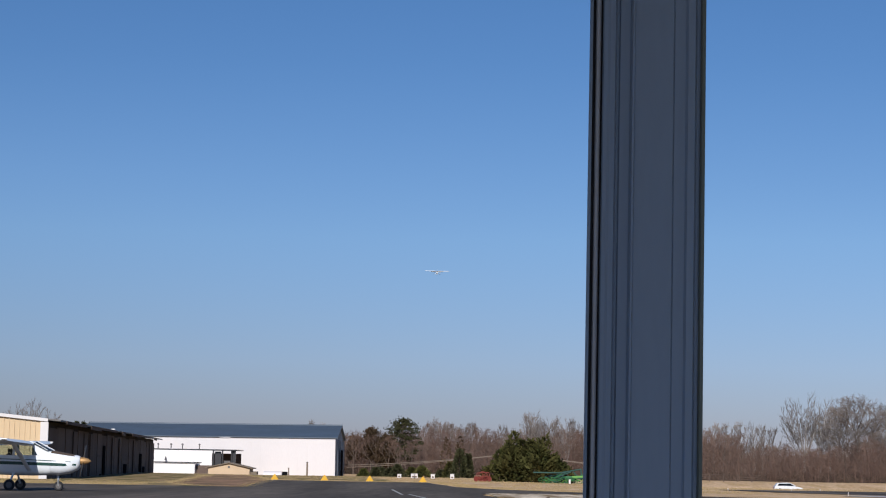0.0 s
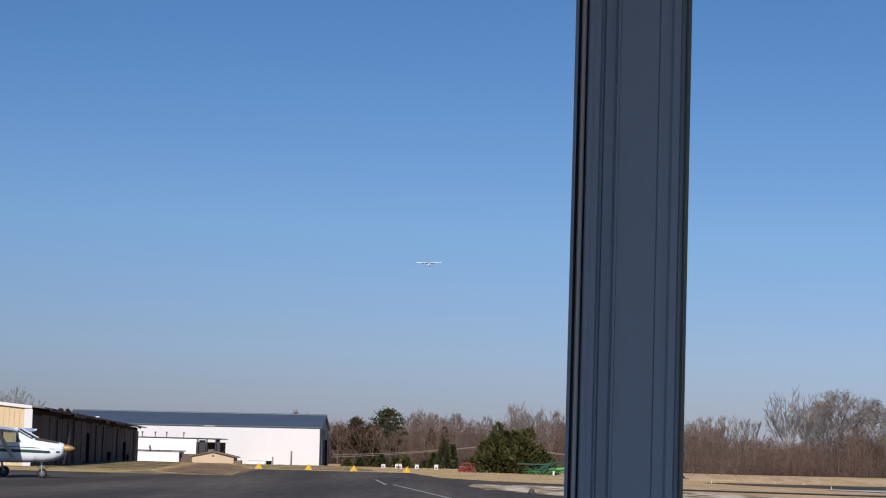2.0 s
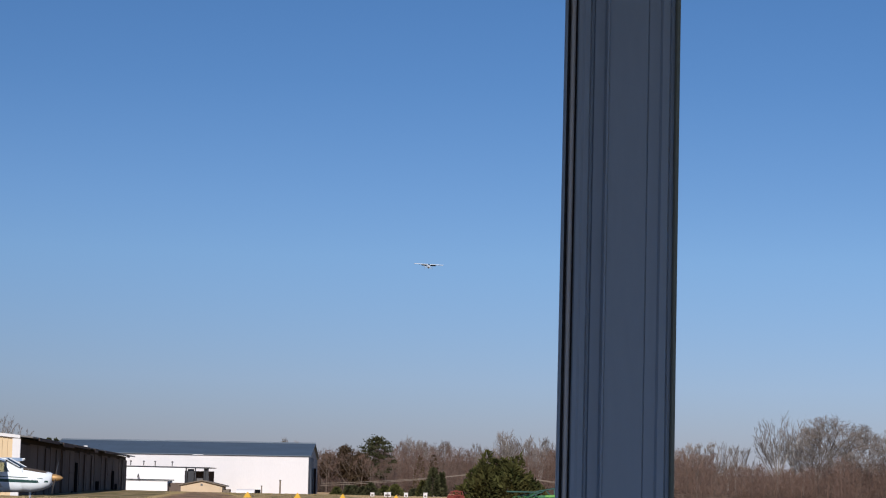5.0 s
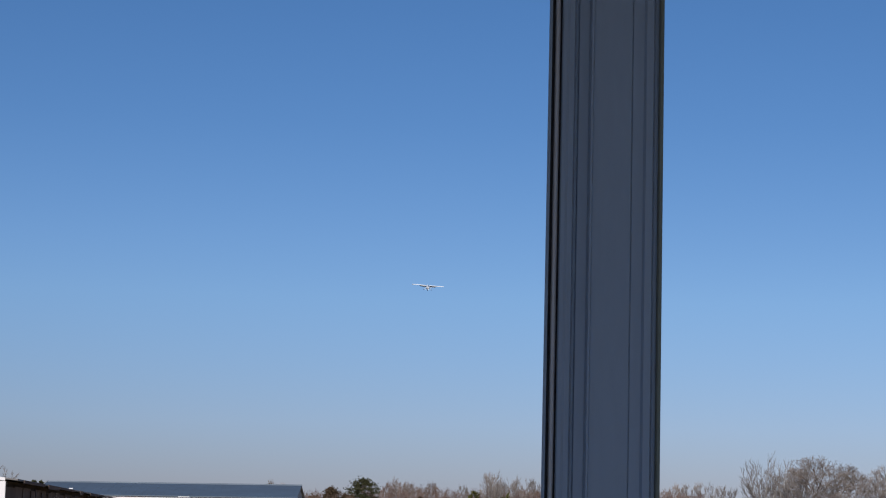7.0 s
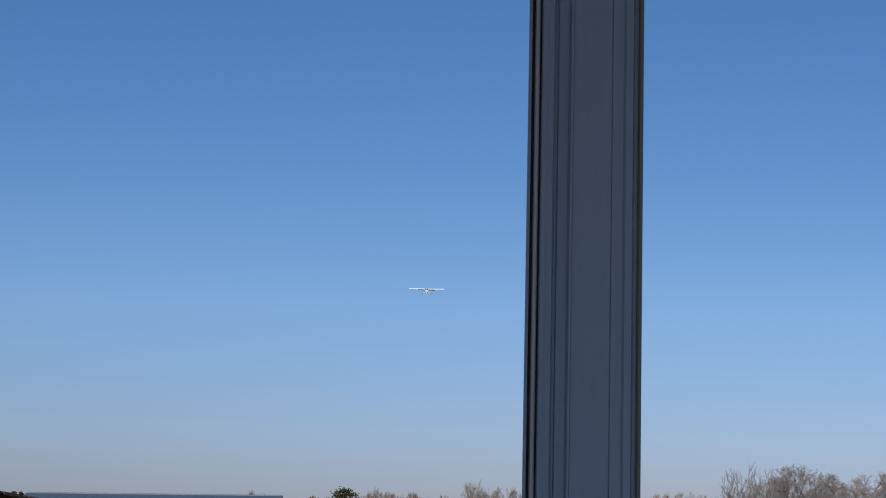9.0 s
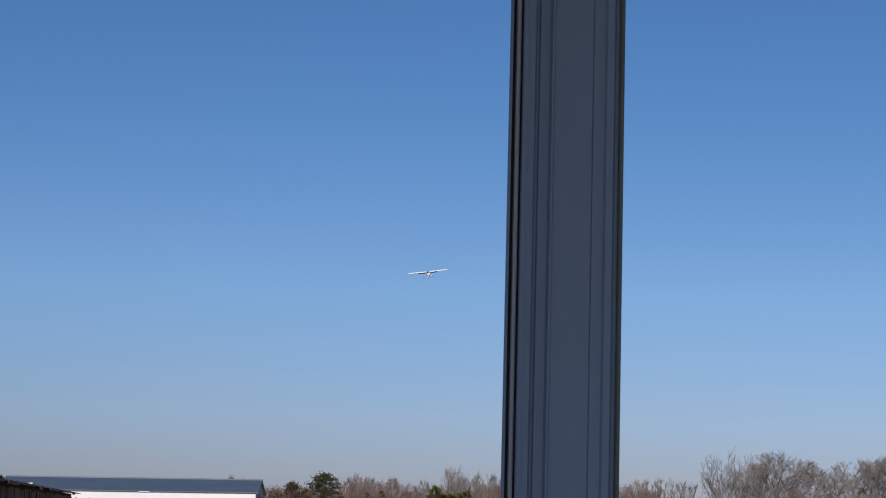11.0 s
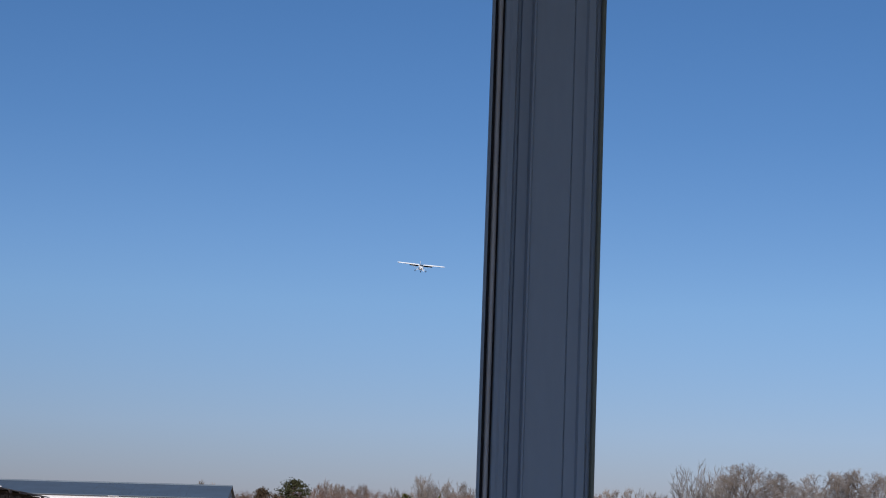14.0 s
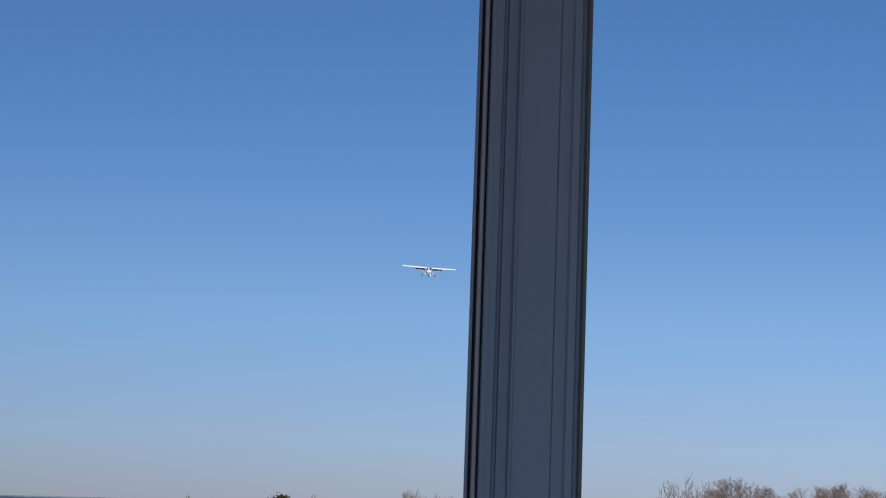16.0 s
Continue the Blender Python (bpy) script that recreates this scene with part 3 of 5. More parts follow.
def build_row_hangar():
    """A long row of hangars with its doors in shade; its near end wall is in the sun."""
    near, far = Vector((-24.9, 130.0)), Vector((-31.8, 228.0))
    along = (far - near).normalized()
    h = thing("row_hangar", Matrix(((along.x, -along.y, 0, near.x), (along.y, along.x, 0, near.y), (0, 0, 1, 0), (0, 0, 0, 1))),
              "long low hangar row with weathered brown doors, tan end wall", "hangar")
    L, W, eave, ridge, base = (far - near).length, 12.0, 3.72, 4.25, -1.4   # x along, +y away to the left
    part("door_wall", boxed(0, L, 0.15, 0.35, base, eave - 0.05), M_BOARD_SHADE, h, "boards behind the sliding doors, coloured dark for shade")
    part("back_wall", boxed(0, L, W - 0.2, W, base, eave), M_TAN, h)
    outline = [(0.36, base), (W - 0.21, base), (W - 0.21, eave), (W / 2, ridge), (0.36, eave)]
    for x in (0, L - 0.2):
        m = Matrix(((0, 0, 1, x), (1, 0, 0, 0), (0, 1, 0, 0), (0, 0, 0, 1)))
        part("end_wall", prism(bmesh.new(), outline, m, Matrix.Translation((0.2, 0, 0)) @ m), M_TAN, h, "tan ribbed sheet-metal end wall")
    y = 0.5
    while y < W - 0.5:
        top = eave + (ridge - eave) * (1 - abs(y - W / 2) / (W / 2))
        part("wall_rib", boxed(-0.06, 0.0, y, y + 0.05, base, top - 0.05), M_TAN, h)
        y += 0.33
    fascia = bmesh.new()
    for yo in (0.05, W + 0.05):
        loft(fascia, [[Vector((x, yo, eave - 0.08)), Vector((x, yo, eave + 0.12)), Vector((x, W / 2, ridge + 0.16)), Vector((x, W / 2, ridge - 0.05))] for x in (-0.18, -0.125)])
    part("fascia", fascia, M_WHITE, h, "thin white gable fascia")
    part("corner_trim", boxed(-0.12, 0.12, 0.02, 0.52, base, eave - 0.1), M_WHITE, h, "white corner trim")
    rng = random.Random(5)
    x, i = 0.25, 0
    while x < L - 1:
        w = min(rng.choice((3.4, 4.2, 4.8)), L - x - 0.05)
        gap = 0.03 + 0.10 * (rng.random() < 0.3)
        out = 0.0 + 0.04 * (i % 2) + rng.uniform(-0.01, 0.01)
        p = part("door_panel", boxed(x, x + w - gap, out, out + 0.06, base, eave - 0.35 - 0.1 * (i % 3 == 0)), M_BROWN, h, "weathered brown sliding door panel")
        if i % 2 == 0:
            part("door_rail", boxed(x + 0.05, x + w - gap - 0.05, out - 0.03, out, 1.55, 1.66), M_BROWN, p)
        x += w
        i += 1
    # strips laid on the doors, black in place of unlit gaps
    for a, b, z0, z1 in ((37.0, 38.8, base, 2.45), (34.4, 35.6, base, 0.15), (57.2, 60.6, 0.15, 0.95), (58.2, 60.0, -0.75, 0.1), (76.2, 79.0, base, 2.0), (80.5, 83.4, base, 0.7)):
        part("gap", boxed(a, b, -0.06, -0.02, z0, z1), M_DARK, h, "near-black strip standing in for an unlit door gap")
    for a, b in ((14.0, 14.5), (21.3, 21.8), (26.0, 26.6), (45.0, 46.0), (52.0, 53.0), (68.0, 69.3), (90.0, 91.5)):
        part("batten", boxed(a, b, -0.09, -0.03, base, eave - 0.5), M_BROWN, h, "weathered upright batten")
    bm = bmesh.new()
    for ye, yi in ((-0.75, W / 2), (W + 0.4, W / 2)):
        ze = eave - 0.05
        loft(bm, [[Vector((a, ye, ze)), Vector((a, ye, ze + 0.10)), Vector((a, yi, ridge + 0.10)), Vector((a, yi, ridge))] for a in (-0.12, L + 1.6)])
    r = part("roof", bm, M_ROOF_GREY, h, "low grey metal roof with a projecting eave")
    for j, (a, b) in enumerate(((3, 16), (19, 27), (27.2, 41), (46, 49), (57, 66), (66.3, 77), (86, 90))):
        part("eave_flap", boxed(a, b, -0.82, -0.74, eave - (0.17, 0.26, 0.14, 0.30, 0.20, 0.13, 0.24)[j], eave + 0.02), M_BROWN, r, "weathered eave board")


# ---- light aircraft ----
def airfoil(chord, thick, n=9):
    pts = []
    for i in range(n):
        s = i / (n - 1)
        pts.append((-chord * s, thick * (1.75 * math.sqrt(s) - 1.3 * s - 0.45 * s * s) * 1.45))
    for i in range(n - 2, 0, -1):
        s = i / (n - 1)
        pts.append((-chord * s, -0.7 * thick * (1.5 * math.sqrt(s) - 1.5 * s)))
    return pts


def build_aircraft(name, m, label, stripe, spinner, flaps, tuck=0.0):
    """A single-engine high-wing aircraft. x forward, origin on the ground below the main wheels."""
    a = thing(name, m, label, "aircraft")
    # fuselage: x, half-width, bottom, top, squareness
    rows = ((1.42, 0.52, 0.62, 1.56), (1.25, 0.53, 0.60, 1.60), (0.72, 0.55, 0.58, 1.86), (0.2, 0.55, 0.58, 1.93), (-0.7, 0.53, 0.60, 1.91),
            (-1.4, 0.46, 0.67, 1.82), (-2.3, 0.34, 0.82, 1.66), (-3.6, 0.22, 1.02, 1.56), (-5.0, 0.10, 1.18, 1.46), (-5.45, 0.04, 1.25, 1.42))

    def ring(x, hw, z0, z1, power=3.2, n=24):
        zc, hh, out = (z0 + z1) / 2, (z1 - z0) / 2, []
        for i in range(n):
            t = 2 * math.pi * i / n
            c, s = math.cos(t), math.sin(t)
            out.append(Vector((x, hw * math.copysign(abs(c) ** (2 / power), c), zc + hh * math.copysign(abs(s) ** (2 / power), s))))
        return out

    # the cabin is hollow, with window openings through both sides
    openings = (((0.04, 1.36), (0.92, 1.38), (0.70, 1.74), (0.04, 1.76)), ((-0.80, 1.37), (-0.05, 1.36), (-0.05, 1.76), (-0.78, 1.74)), ((-1.40, 1.43), (-0.92, 1.39), (-0.92, 1.72), (-1.28, 1.66)))
    flat = Matrix(((1, 0, 0, 0), (0, 0, 1, -1), (0, 1, 0, 0), (0, 0, 0, 1)))
    cuts = [loft(bmesh.new(), [ring(x, hw - 0.05, z0 + 0.14, z1 - 0.06) for x, hw, z0, z1 in ((1.05, 0.54, 0.58, 1.68), (0.70, 0.55, 0.58, 1.86), (0.2, 0.55, 0.58, 1.93), (-0.7, 0.53, 0.60, 1.91), (-1.45, 0.45, 0.69, 1.80))])]
    cuts += [prism(bmesh.new(), o, flat, Matrix.Translation((0, 2, 0)) @ flat) for o in openings]
    part("fuselage", carved("fuselage_solid", loft(bmesh.new(), [ring(*r) for r in rows]), cuts), M_AIR_WHITE, a, "white painted fuselage", True)
    for y in (-0.26, 0.26):
        part("front_seat", boxed(-0.30, -0.16, y - 0.20, y + 0.20, 0.80, 1.46, bevel=0.04), M_SEAT, a, "dark front seat back")
        part("headrest", boxed(-0.27, -0.19, y - 0.10, y + 0.10, 1.44, 1.62, bevel=0.03), M_SEAT, a)
    part("rear_seat", boxed(-0.98, -0.80, -0.42, 0.42, 0.80, 1.45, bevel=0.05), M_SEAT_BROWN, a, "red-brown rear bench back")
    part("dashboard", boxed(0.86, 1.0, -0.44, 0.44, 1.05, 1.46, bevel=0.03), M_SEAT, a)
    nose = ((2.52, 0.25, 0.93, 1.35), (2.43, 0.35, 0.82, 1.39), (2.15, 0.45, 0.69, 1.44), (1.75, 0.51, 0.61, 1.51), (1.425, 0.52, 0.62, 1.56))
    cowl = part("cowling", loft(bmesh.new(), [ring(*r, power=2.7) for r in nose]), M_AIR_WHITE, a, "white engine cowling", True)
    for y in (-0.19, 0.19):
        part("air_intake", rod(bmesh.new(), (2.42, y, 1.22), (2.50, y, 1.22), 0.065, sides=12), M_DARK, cowl)
    part("exhaust", rod(bmesh.new(), (1.9, 0.18, 0.80), (1.72, 0.2, 0.55), 0.035), M_PROP, cowl)
    shield = bmesh.new()
    loft(shield, [[Vector((x, y * hw, z + 0.012 - 0.10 * abs(y) ** 3)) for y in (-0.8, -0.5, 0, 0.5, 0.8)] + [Vector((x, y * hw, z - 0.15)) for y in (0.7, -0.7)] for x, hw, z in ((2.40, 0.30, 1.38), (2.15, 0.42, 1.44), (1.75, 0.49, 1.51), (1.43, 0.51, 1.56))])
    part("glare_panel", shield, M_AIR_WHITE if flaps > 5 else M_GLARE, cowl, "anti-glare panel on the cowling", True)
    # stripes and windows stand a little proud of the sides
    for s in (-1, 1):
        def side(x, z, out):
            k = [(r[0], r[1], r[2], r[3]) for r in rows[::-1]] + [(r[0], r[1], r[2], r[3]) for r in nose[::-1][1:]]
            hw = float(np.interp(x, [q[0] for q in k], [q[1] for q in k]))
            z0 = float(np.interp(x, [q[0] for q in k], [q[2] for q in k]))
            z1 = float(np.interp(x, [q[0] for q in k], [q[3] for q in k]))
            v = min(abs((z - (z0 + z1) / 2) / ((z1 - z0) / 2)), 0.98)
            return Vector((x, s * (hw * (1 - v ** 3.2) ** (1 / 3.2) + out), z))

        def ribbon(nm, line, mat, out=0.012, parent=a, lab="", under=-0.02):
            bm = bmesh.new()
            ups = [(bm.verts.new(side(x, lo, out)), bm.verts.new(side(x, hi, out)), bm.verts.new(side(x, hi, under)), bm.verts.new(side(x, lo, under))) for x, lo, hi in line]
            for p, q in zip(ups, ups[1:]):
                for i in range(4):
                    bm.faces.new((p[i], p[(i + 1) % 4], q[(i + 1) % 4], q[i]))
            bm.faces.new(ups[0])
            bm.faces.new(ups[-1][::-1])
            return part(nm, bm, mat, parent, lab)

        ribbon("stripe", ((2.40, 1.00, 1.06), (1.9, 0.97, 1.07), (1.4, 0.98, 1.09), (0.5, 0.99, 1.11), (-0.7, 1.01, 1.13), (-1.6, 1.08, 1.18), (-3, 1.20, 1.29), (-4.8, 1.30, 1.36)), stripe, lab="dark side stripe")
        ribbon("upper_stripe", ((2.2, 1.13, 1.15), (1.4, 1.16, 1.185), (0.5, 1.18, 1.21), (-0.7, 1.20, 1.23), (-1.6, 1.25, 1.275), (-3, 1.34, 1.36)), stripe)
        for o in openings:
            (xa, za), (xb, zb), (xc, zc), (xd, zd) = o
            lo_x, hi_x = min(xa, xd), max(xb, xc)
            line = []
            for i in range(9):
                x = lo_x + (hi_x - lo_x) * i / 8
                top = min(zd + (zc - zd) * min(max((x - xd) / (xc - xd), 0), 1), zd if x >= xd else za + (zd - za) * (x - xa) / (xd - xa), zc if x <= xc else zc + (zb - zc) * (x - xc) / (xb - xc))
                low = za + (zb - za) * (x - xa) / (xb - xa)
                line.append((x, low, max(top, low + 0.005)))
            w = ribbon("side_window", line, M_PANE, -0.018, lab="clear side window", under=-0.026)
            w.visible_shadow = False
            part("window_frame", rod(bmesh.new(), side(xb + 0.03, zb - 0.02, 0.006), side(xc + 0.03, zc, 0.006), 0.016, sides=6), M_AIR_WHITE, w)
        # wing
        wing = bmesh.new()
        sections = ((0.50, 1.63, 0.29, 1.79), (2.6, 1.63, 0.29, 1.82), (5.3, 1.12, 0.24, 1.87), (5.5, 0.85, 0.10, 1.92))
        loft(wing, [[Vector((0.78 - (1.63 - c) * 0.35 + u, s * y, z + v)) for u, v in airfoil(c, t if flaps > 5 else t * 0.62)] for y, c, t, z in sections])
        w = part("wing", wing, M_AIR_WHITE, a, "white high wing", True)
        fl = bmesh.new()
        drop = radians(flaps)
        deep = 0.62 if flaps > 5 else 0.45
        for_flap = []
        for y, z in ((0.62, 1.80), (2.65, 1.83)):
            hx, hz = 0.78 - 1.22, z + 0.03
            for_flap.append([Vector((hx - l * math.cos(drop) + t * math.sin(drop) * 0.5, s * y, hz - l * math.sin(drop) + t)) for l, t in ((0.0, 0.05), (deep, 0.012), (deep, -0.012), (0.0, -0.05))])
        part("flap", loft(fl, for_flap), M_FLAP_SHADE if flaps > 5 else M_AIR_WHITE, w, "lowered wing flap" if flaps > 5 else "")
        ai = bmesh.new()
        loft(ai, [[Vector((x0 - l, s * y, z + t)) for l, t in ((0.0, 0.03), (0.32, 0.01), (0.32, -0.01), (0.0, -0.03))] for y, z, x0 in ((2.75, 1.87, -0.60), (5.2, 1.90, -0.48))])
        part("aileron", ai, M_AIR_WHITE, w)
        part("wingtip_light", rod(bmesh.new(), (0.40, s * 5.49, 1.93), (0.58, s * 5.49, 1.93), 0.03), M_ALLOY, w)
        st = bmesh.new()
        oval = [(0.09 * math.cos(t), 0.03 * math.sin(t)) for t in (i * math.pi / 5 for i in range(10))]
        p0, p1 = Vector((0.62, s * 0.53, 0.80)), Vector((0.30, s * 2.55, 1.80))
        loft(st, [[p + Vector((u, 0, v)) for u, v in oval] for p in (p0, p1)])
        part("wing_strut", st, M_AIR_WHITE, a, "white wing strut", True)
        # main gear
        lg = bmesh.new()
        for p, q in (((0.02, 0.35, 0.70 + tuck * 0.5), (0.0, 0.8, 0.50 + tuck)), ((0.0, 0.8, 0.50 + tuck), (0.0, 1.16, 0.27 + tuck))):
            rod(lg, (p[0], s * p[1], p[2]), (q[0], s * q[1], q[2]), 0.045, 0.04)
        part("gear_leg", lg, M_AIR_WHITE, a, smooth=True)
        wheel(a, "main_wheel", (0.0, s * 1.27, 0.22 + tuck), 0.22, 0.09)
        # tailplane
        tp = bmesh.new()
        loft(tp, [[Vector((x0 + u, s * y, 1.36 + v)) for u, v in airfoil(c, 0.09)] for y, c, x0 in ((0.06, 1.25, -4.35), (1.65, 0.85, -4.62), (1.72, 0.7, -4.7))])
        part("tailplane", tp, M_AIR_WHITE, a, "white tailplane", True)
    ws = bmesh.new()
    low = [(1.30, -0.46, 1.56), (1.46, -0.22, 1.565), (1.50, 0.0, 1.57), (1.46, 0.22, 1.565), (1.30, 0.46, 1.56)]
    top = [(0.78, -0.50, 1.85), (0.82, -0.25, 1.90), (0.83, 0, 1.91), (0.82, 0.25, 1.90), (0.78, 0.50, 1.85)]
    back = [(0.70, -0.47, 1.72), (0.7, -0.2, 1.72), (0.7, 0, 1.72), (0.7, 0.2, 1.72), (0.70, 0.47, 1.72)]
    vv = [[ws.verts.new(p) for p in line] for line in (low, top, back)]
    for r0, r1 in zip(vv, vv[1:]):
        for i in range(4):
            ws.faces.new((r0[i], r0[i + 1], r1[i + 1], r1[i]))
    shield_glass = part("windshield", ws, M_SCREEN, a, "blue-tinted windshield")
    for y in (-0.48, 0.0, 0.48):
        part("windshield_post", rod(bmesh.new(), (1.50 - 0.85 * y * y, y, 1.575), (0.83 - 0.2 * y * y, y * 1.03, 1.915 - 0.24 * y * y), 0.014, sides=6), M_AIR_WHITE, shield_glass)
    fin = bmesh.new()
    loft(fin, [[Vector((x0 + u, v, z)) for u, v in [(p, q * 0.5) for p, q in airfoil(c, 0.10)]] for z, c, x0 in ((1.40, 1.75, -3.75), (1.62, 1.35, -4.15), (2.62, 0.72, -4.95), (2.68, 0.6, -5.02))])
    part("tail_fin", fin, M_AIR_WHITE, a, "white tail fin", True)
    part("rudder", boxed(-5.92, -5.62, -0.03, 0.03, 1.35, 2.6), M_AIR_WHITE, a)
    ng = bmesh.new()
    rod(ng, (1.62, 0, 0.8), (1.68, 0, 0.42), 0.045)
    rod(ng, (1.68, -0.09, 0.42), (1.70, -0.09, 0.19), 0.022)
    rod(ng, (1.68, 0.09, 0.42), (1.70, 0.09, 0.19), 0.022)
    rod(ng, (1.68, -0.1, 0.42), (1.68, 0.1, 0.42), 0.03)
    part("nose_leg", ng, M_ALLOY, a, "pale nose-gear leg")
    wheel(a, "nose_wheel", (1.70, 0, 0.19 + tuck * 0.5), 0.19, 0.08)
    prop = new("propeller")
    prop.parent = a
    prop.matrix_basis = pose(2.62, 0, 1.18, -50)
    blades = bmesh.new()
    for k in (1, -1):
        loft(blades, [[Vector((tw * u, v, k * r)) for u, v in ((0.02, -w), (0.03, 0), (0.0, w), (-0.02, 0))] for r, w, tw in ((0.12, 0.05, 1.6), (0.45, 0.085, 1.2), (0.8, 0.07, 0.8), (0.95, 0.035, 0.6))])
    part("blade_pair", blades, M_AIR_WHITE if flaps > 5 else M_BLADE, prop, "two-blade propeller")
    cone = bmesh.new()
    loft(cone, [[Vector((x, r * math.cos(t), r * math.sin(t))) for t in (i * math.pi / 8 for i in range(16))] for x, r in ((-0.10, 0.15), (0.05, 0.14), (0.18, 0.10), (0.27, 0.05), (0.31, 0.01))])
    part("spinner", cone, spinner, prop, "pointed spinner", True)
    part("tail_cone", rod(bmesh.new(), (-5.4, 0, 1.34), (-5.62, 0, 1.35), 0.05, 0.02), M_AIR_WHITE, a)
    part("antenna", rod(bmesh.new(), (-0.6, 0, 1.88), (-0.75, 0, 2.25), 0.012, 0.006), M_PROP, a)
    return a, prop


def wheel(parent, name, at, r, w):
    hub = new(name)
    hub.parent = parent
    hub.matrix_basis = pose(*at)
    bm = bmesh.new()
    prof = [(r * 0.55, -w), (r * 0.86, -w), (r * 0.97, -w * 0.6), (r, 0), (r * 0.97, w * 0.6), (r * 0.86, w), (r * 0.55, w)]
    loft(bm, [[Vector((q * math.cos(t), y, q * math.sin(t))) for t in (i * math.pi / 10 for i in range(20))] for q, y in prof], False)
    part("tyre", bm, M_RUBBER, hub, smooth=True)
    part("rim", rod(bmesh.new(), (0, -w * 0.85, 0), (0, w * 0.85, 0), r * 0.54, sides=16), M_ROOF_GREY, hub)
    return hub


# ---- cars on the road ----
def build_car(name, m, label, paint, hatch, top=None):
    c = thing(name, m, label, "car", "cars on the road")
    L, W = 4.5, 0.86

    def sec(x, z0, z1, hw):
        return [Vector((x, y, z)) for y, z in ((-hw, z0), (-hw, z1 - 0.12), (-hw + 0.12, z1), (hw - 0.12, z1), (hw, z1 - 0.12), (hw, z0))]

    shell = [(-2.25, 0.35, 0.75, 0.78), (-2.15, 0.25, 0.98, 0.85), (-1.2, 0.22, 1.0, W), (0.6, 0.22, 0.98, W), (1.6, 0.22, 0.86, 0.86), (2.1, 0.25, 0.74, 0.80), (2.28, 0.35, 0.6, 0.7)]
    part("body", loft(bmesh.new(), [sec(*s) for s in shell]), paint, c, smooth=False)
    rear = -2.05 if hatch else -1.6
    cab = [(rear, 0.98, 1.05, 0.74), (rear + 0.35, 0.98, 1.42, 0.66), (-0.3, 0.98, 1.52, 0.64), (0.3, 0.98, 1.47, 0.64), (1.15, 0.96, 1.02, 0.72)]
    cabin = part("cabin", loft(bmesh.new(), [sec(*s) for s in cab]), top or paint, c)
    for s in (-1, 1):
        bm = bmesh.new()
        loft(bm, [[Vector((x, s * (0.78 - 0.12 * k), z)) for x, z, k in ((rear + 0.3, 1.04, 0), (rear + 0.5, 1.36, 1), (0.25, 1.40, 1), (0.85, 1.04, 0))],
                  [Vector((x, s * (0.5), z)) for x, z in ((rear + 0.3, 1.04), (rear + 0.5, 1.36), (0.25, 1.40), (0.85, 1.04))]])
        part("side_glass", bm, M_CAR_GLASS, cabin, "dark side glass")
    part("roof_rail", boxed(rear + 0.4, 0.1, -0.5, -0.46, 1.5, 1.56), M_ROOF_GREY, c)
    for x in (-1.35, 1.35):
        for s in (-1, 1):
            wheel(c, "wheel", (x, s * 0.78, 0.32), 0.32, 0.11)
    for s in (-1, 1):
        part("headlight", boxed(2.12, 2.24, s * 0.6 - 0.12, s * 0.6 + 0.12, 0.55, 0.68), M_ALLOY, c)
        part("tail_light", boxed(-2.28, -2.14, s * 0.65 - 0.1, s * 0.65 + 0.1, 0.7, 0.86), M_RED, c)
    return c


# ---- trees ----
def mesh_from(name, verts, faces, mat):
    me = bpy.data.meshes.new(name)
    me.from_pydata(verts, [], faces)
    me.materials.append(mat)
    me.update()
    return me


def add_branch(verts, faces, a, b, ra, rb):
    """A three-sided tapered stick."""
    d = (b - a).normalized()
    u = d.orthogonal().normalized()
    v = d.cross(u)
    n = len(verts)
    for p, r in ((a, ra), (b, rb)):
        for k in range(3):
            t = k * 2.094
            verts.append(p + u * (r * math.cos(t)) + v * (r * math.sin(t)))
    for k in range(3):
        faces.append((n + k, n + (k + 1) % 3, n + 3 + (k + 1) % 3, n + 3 + k))


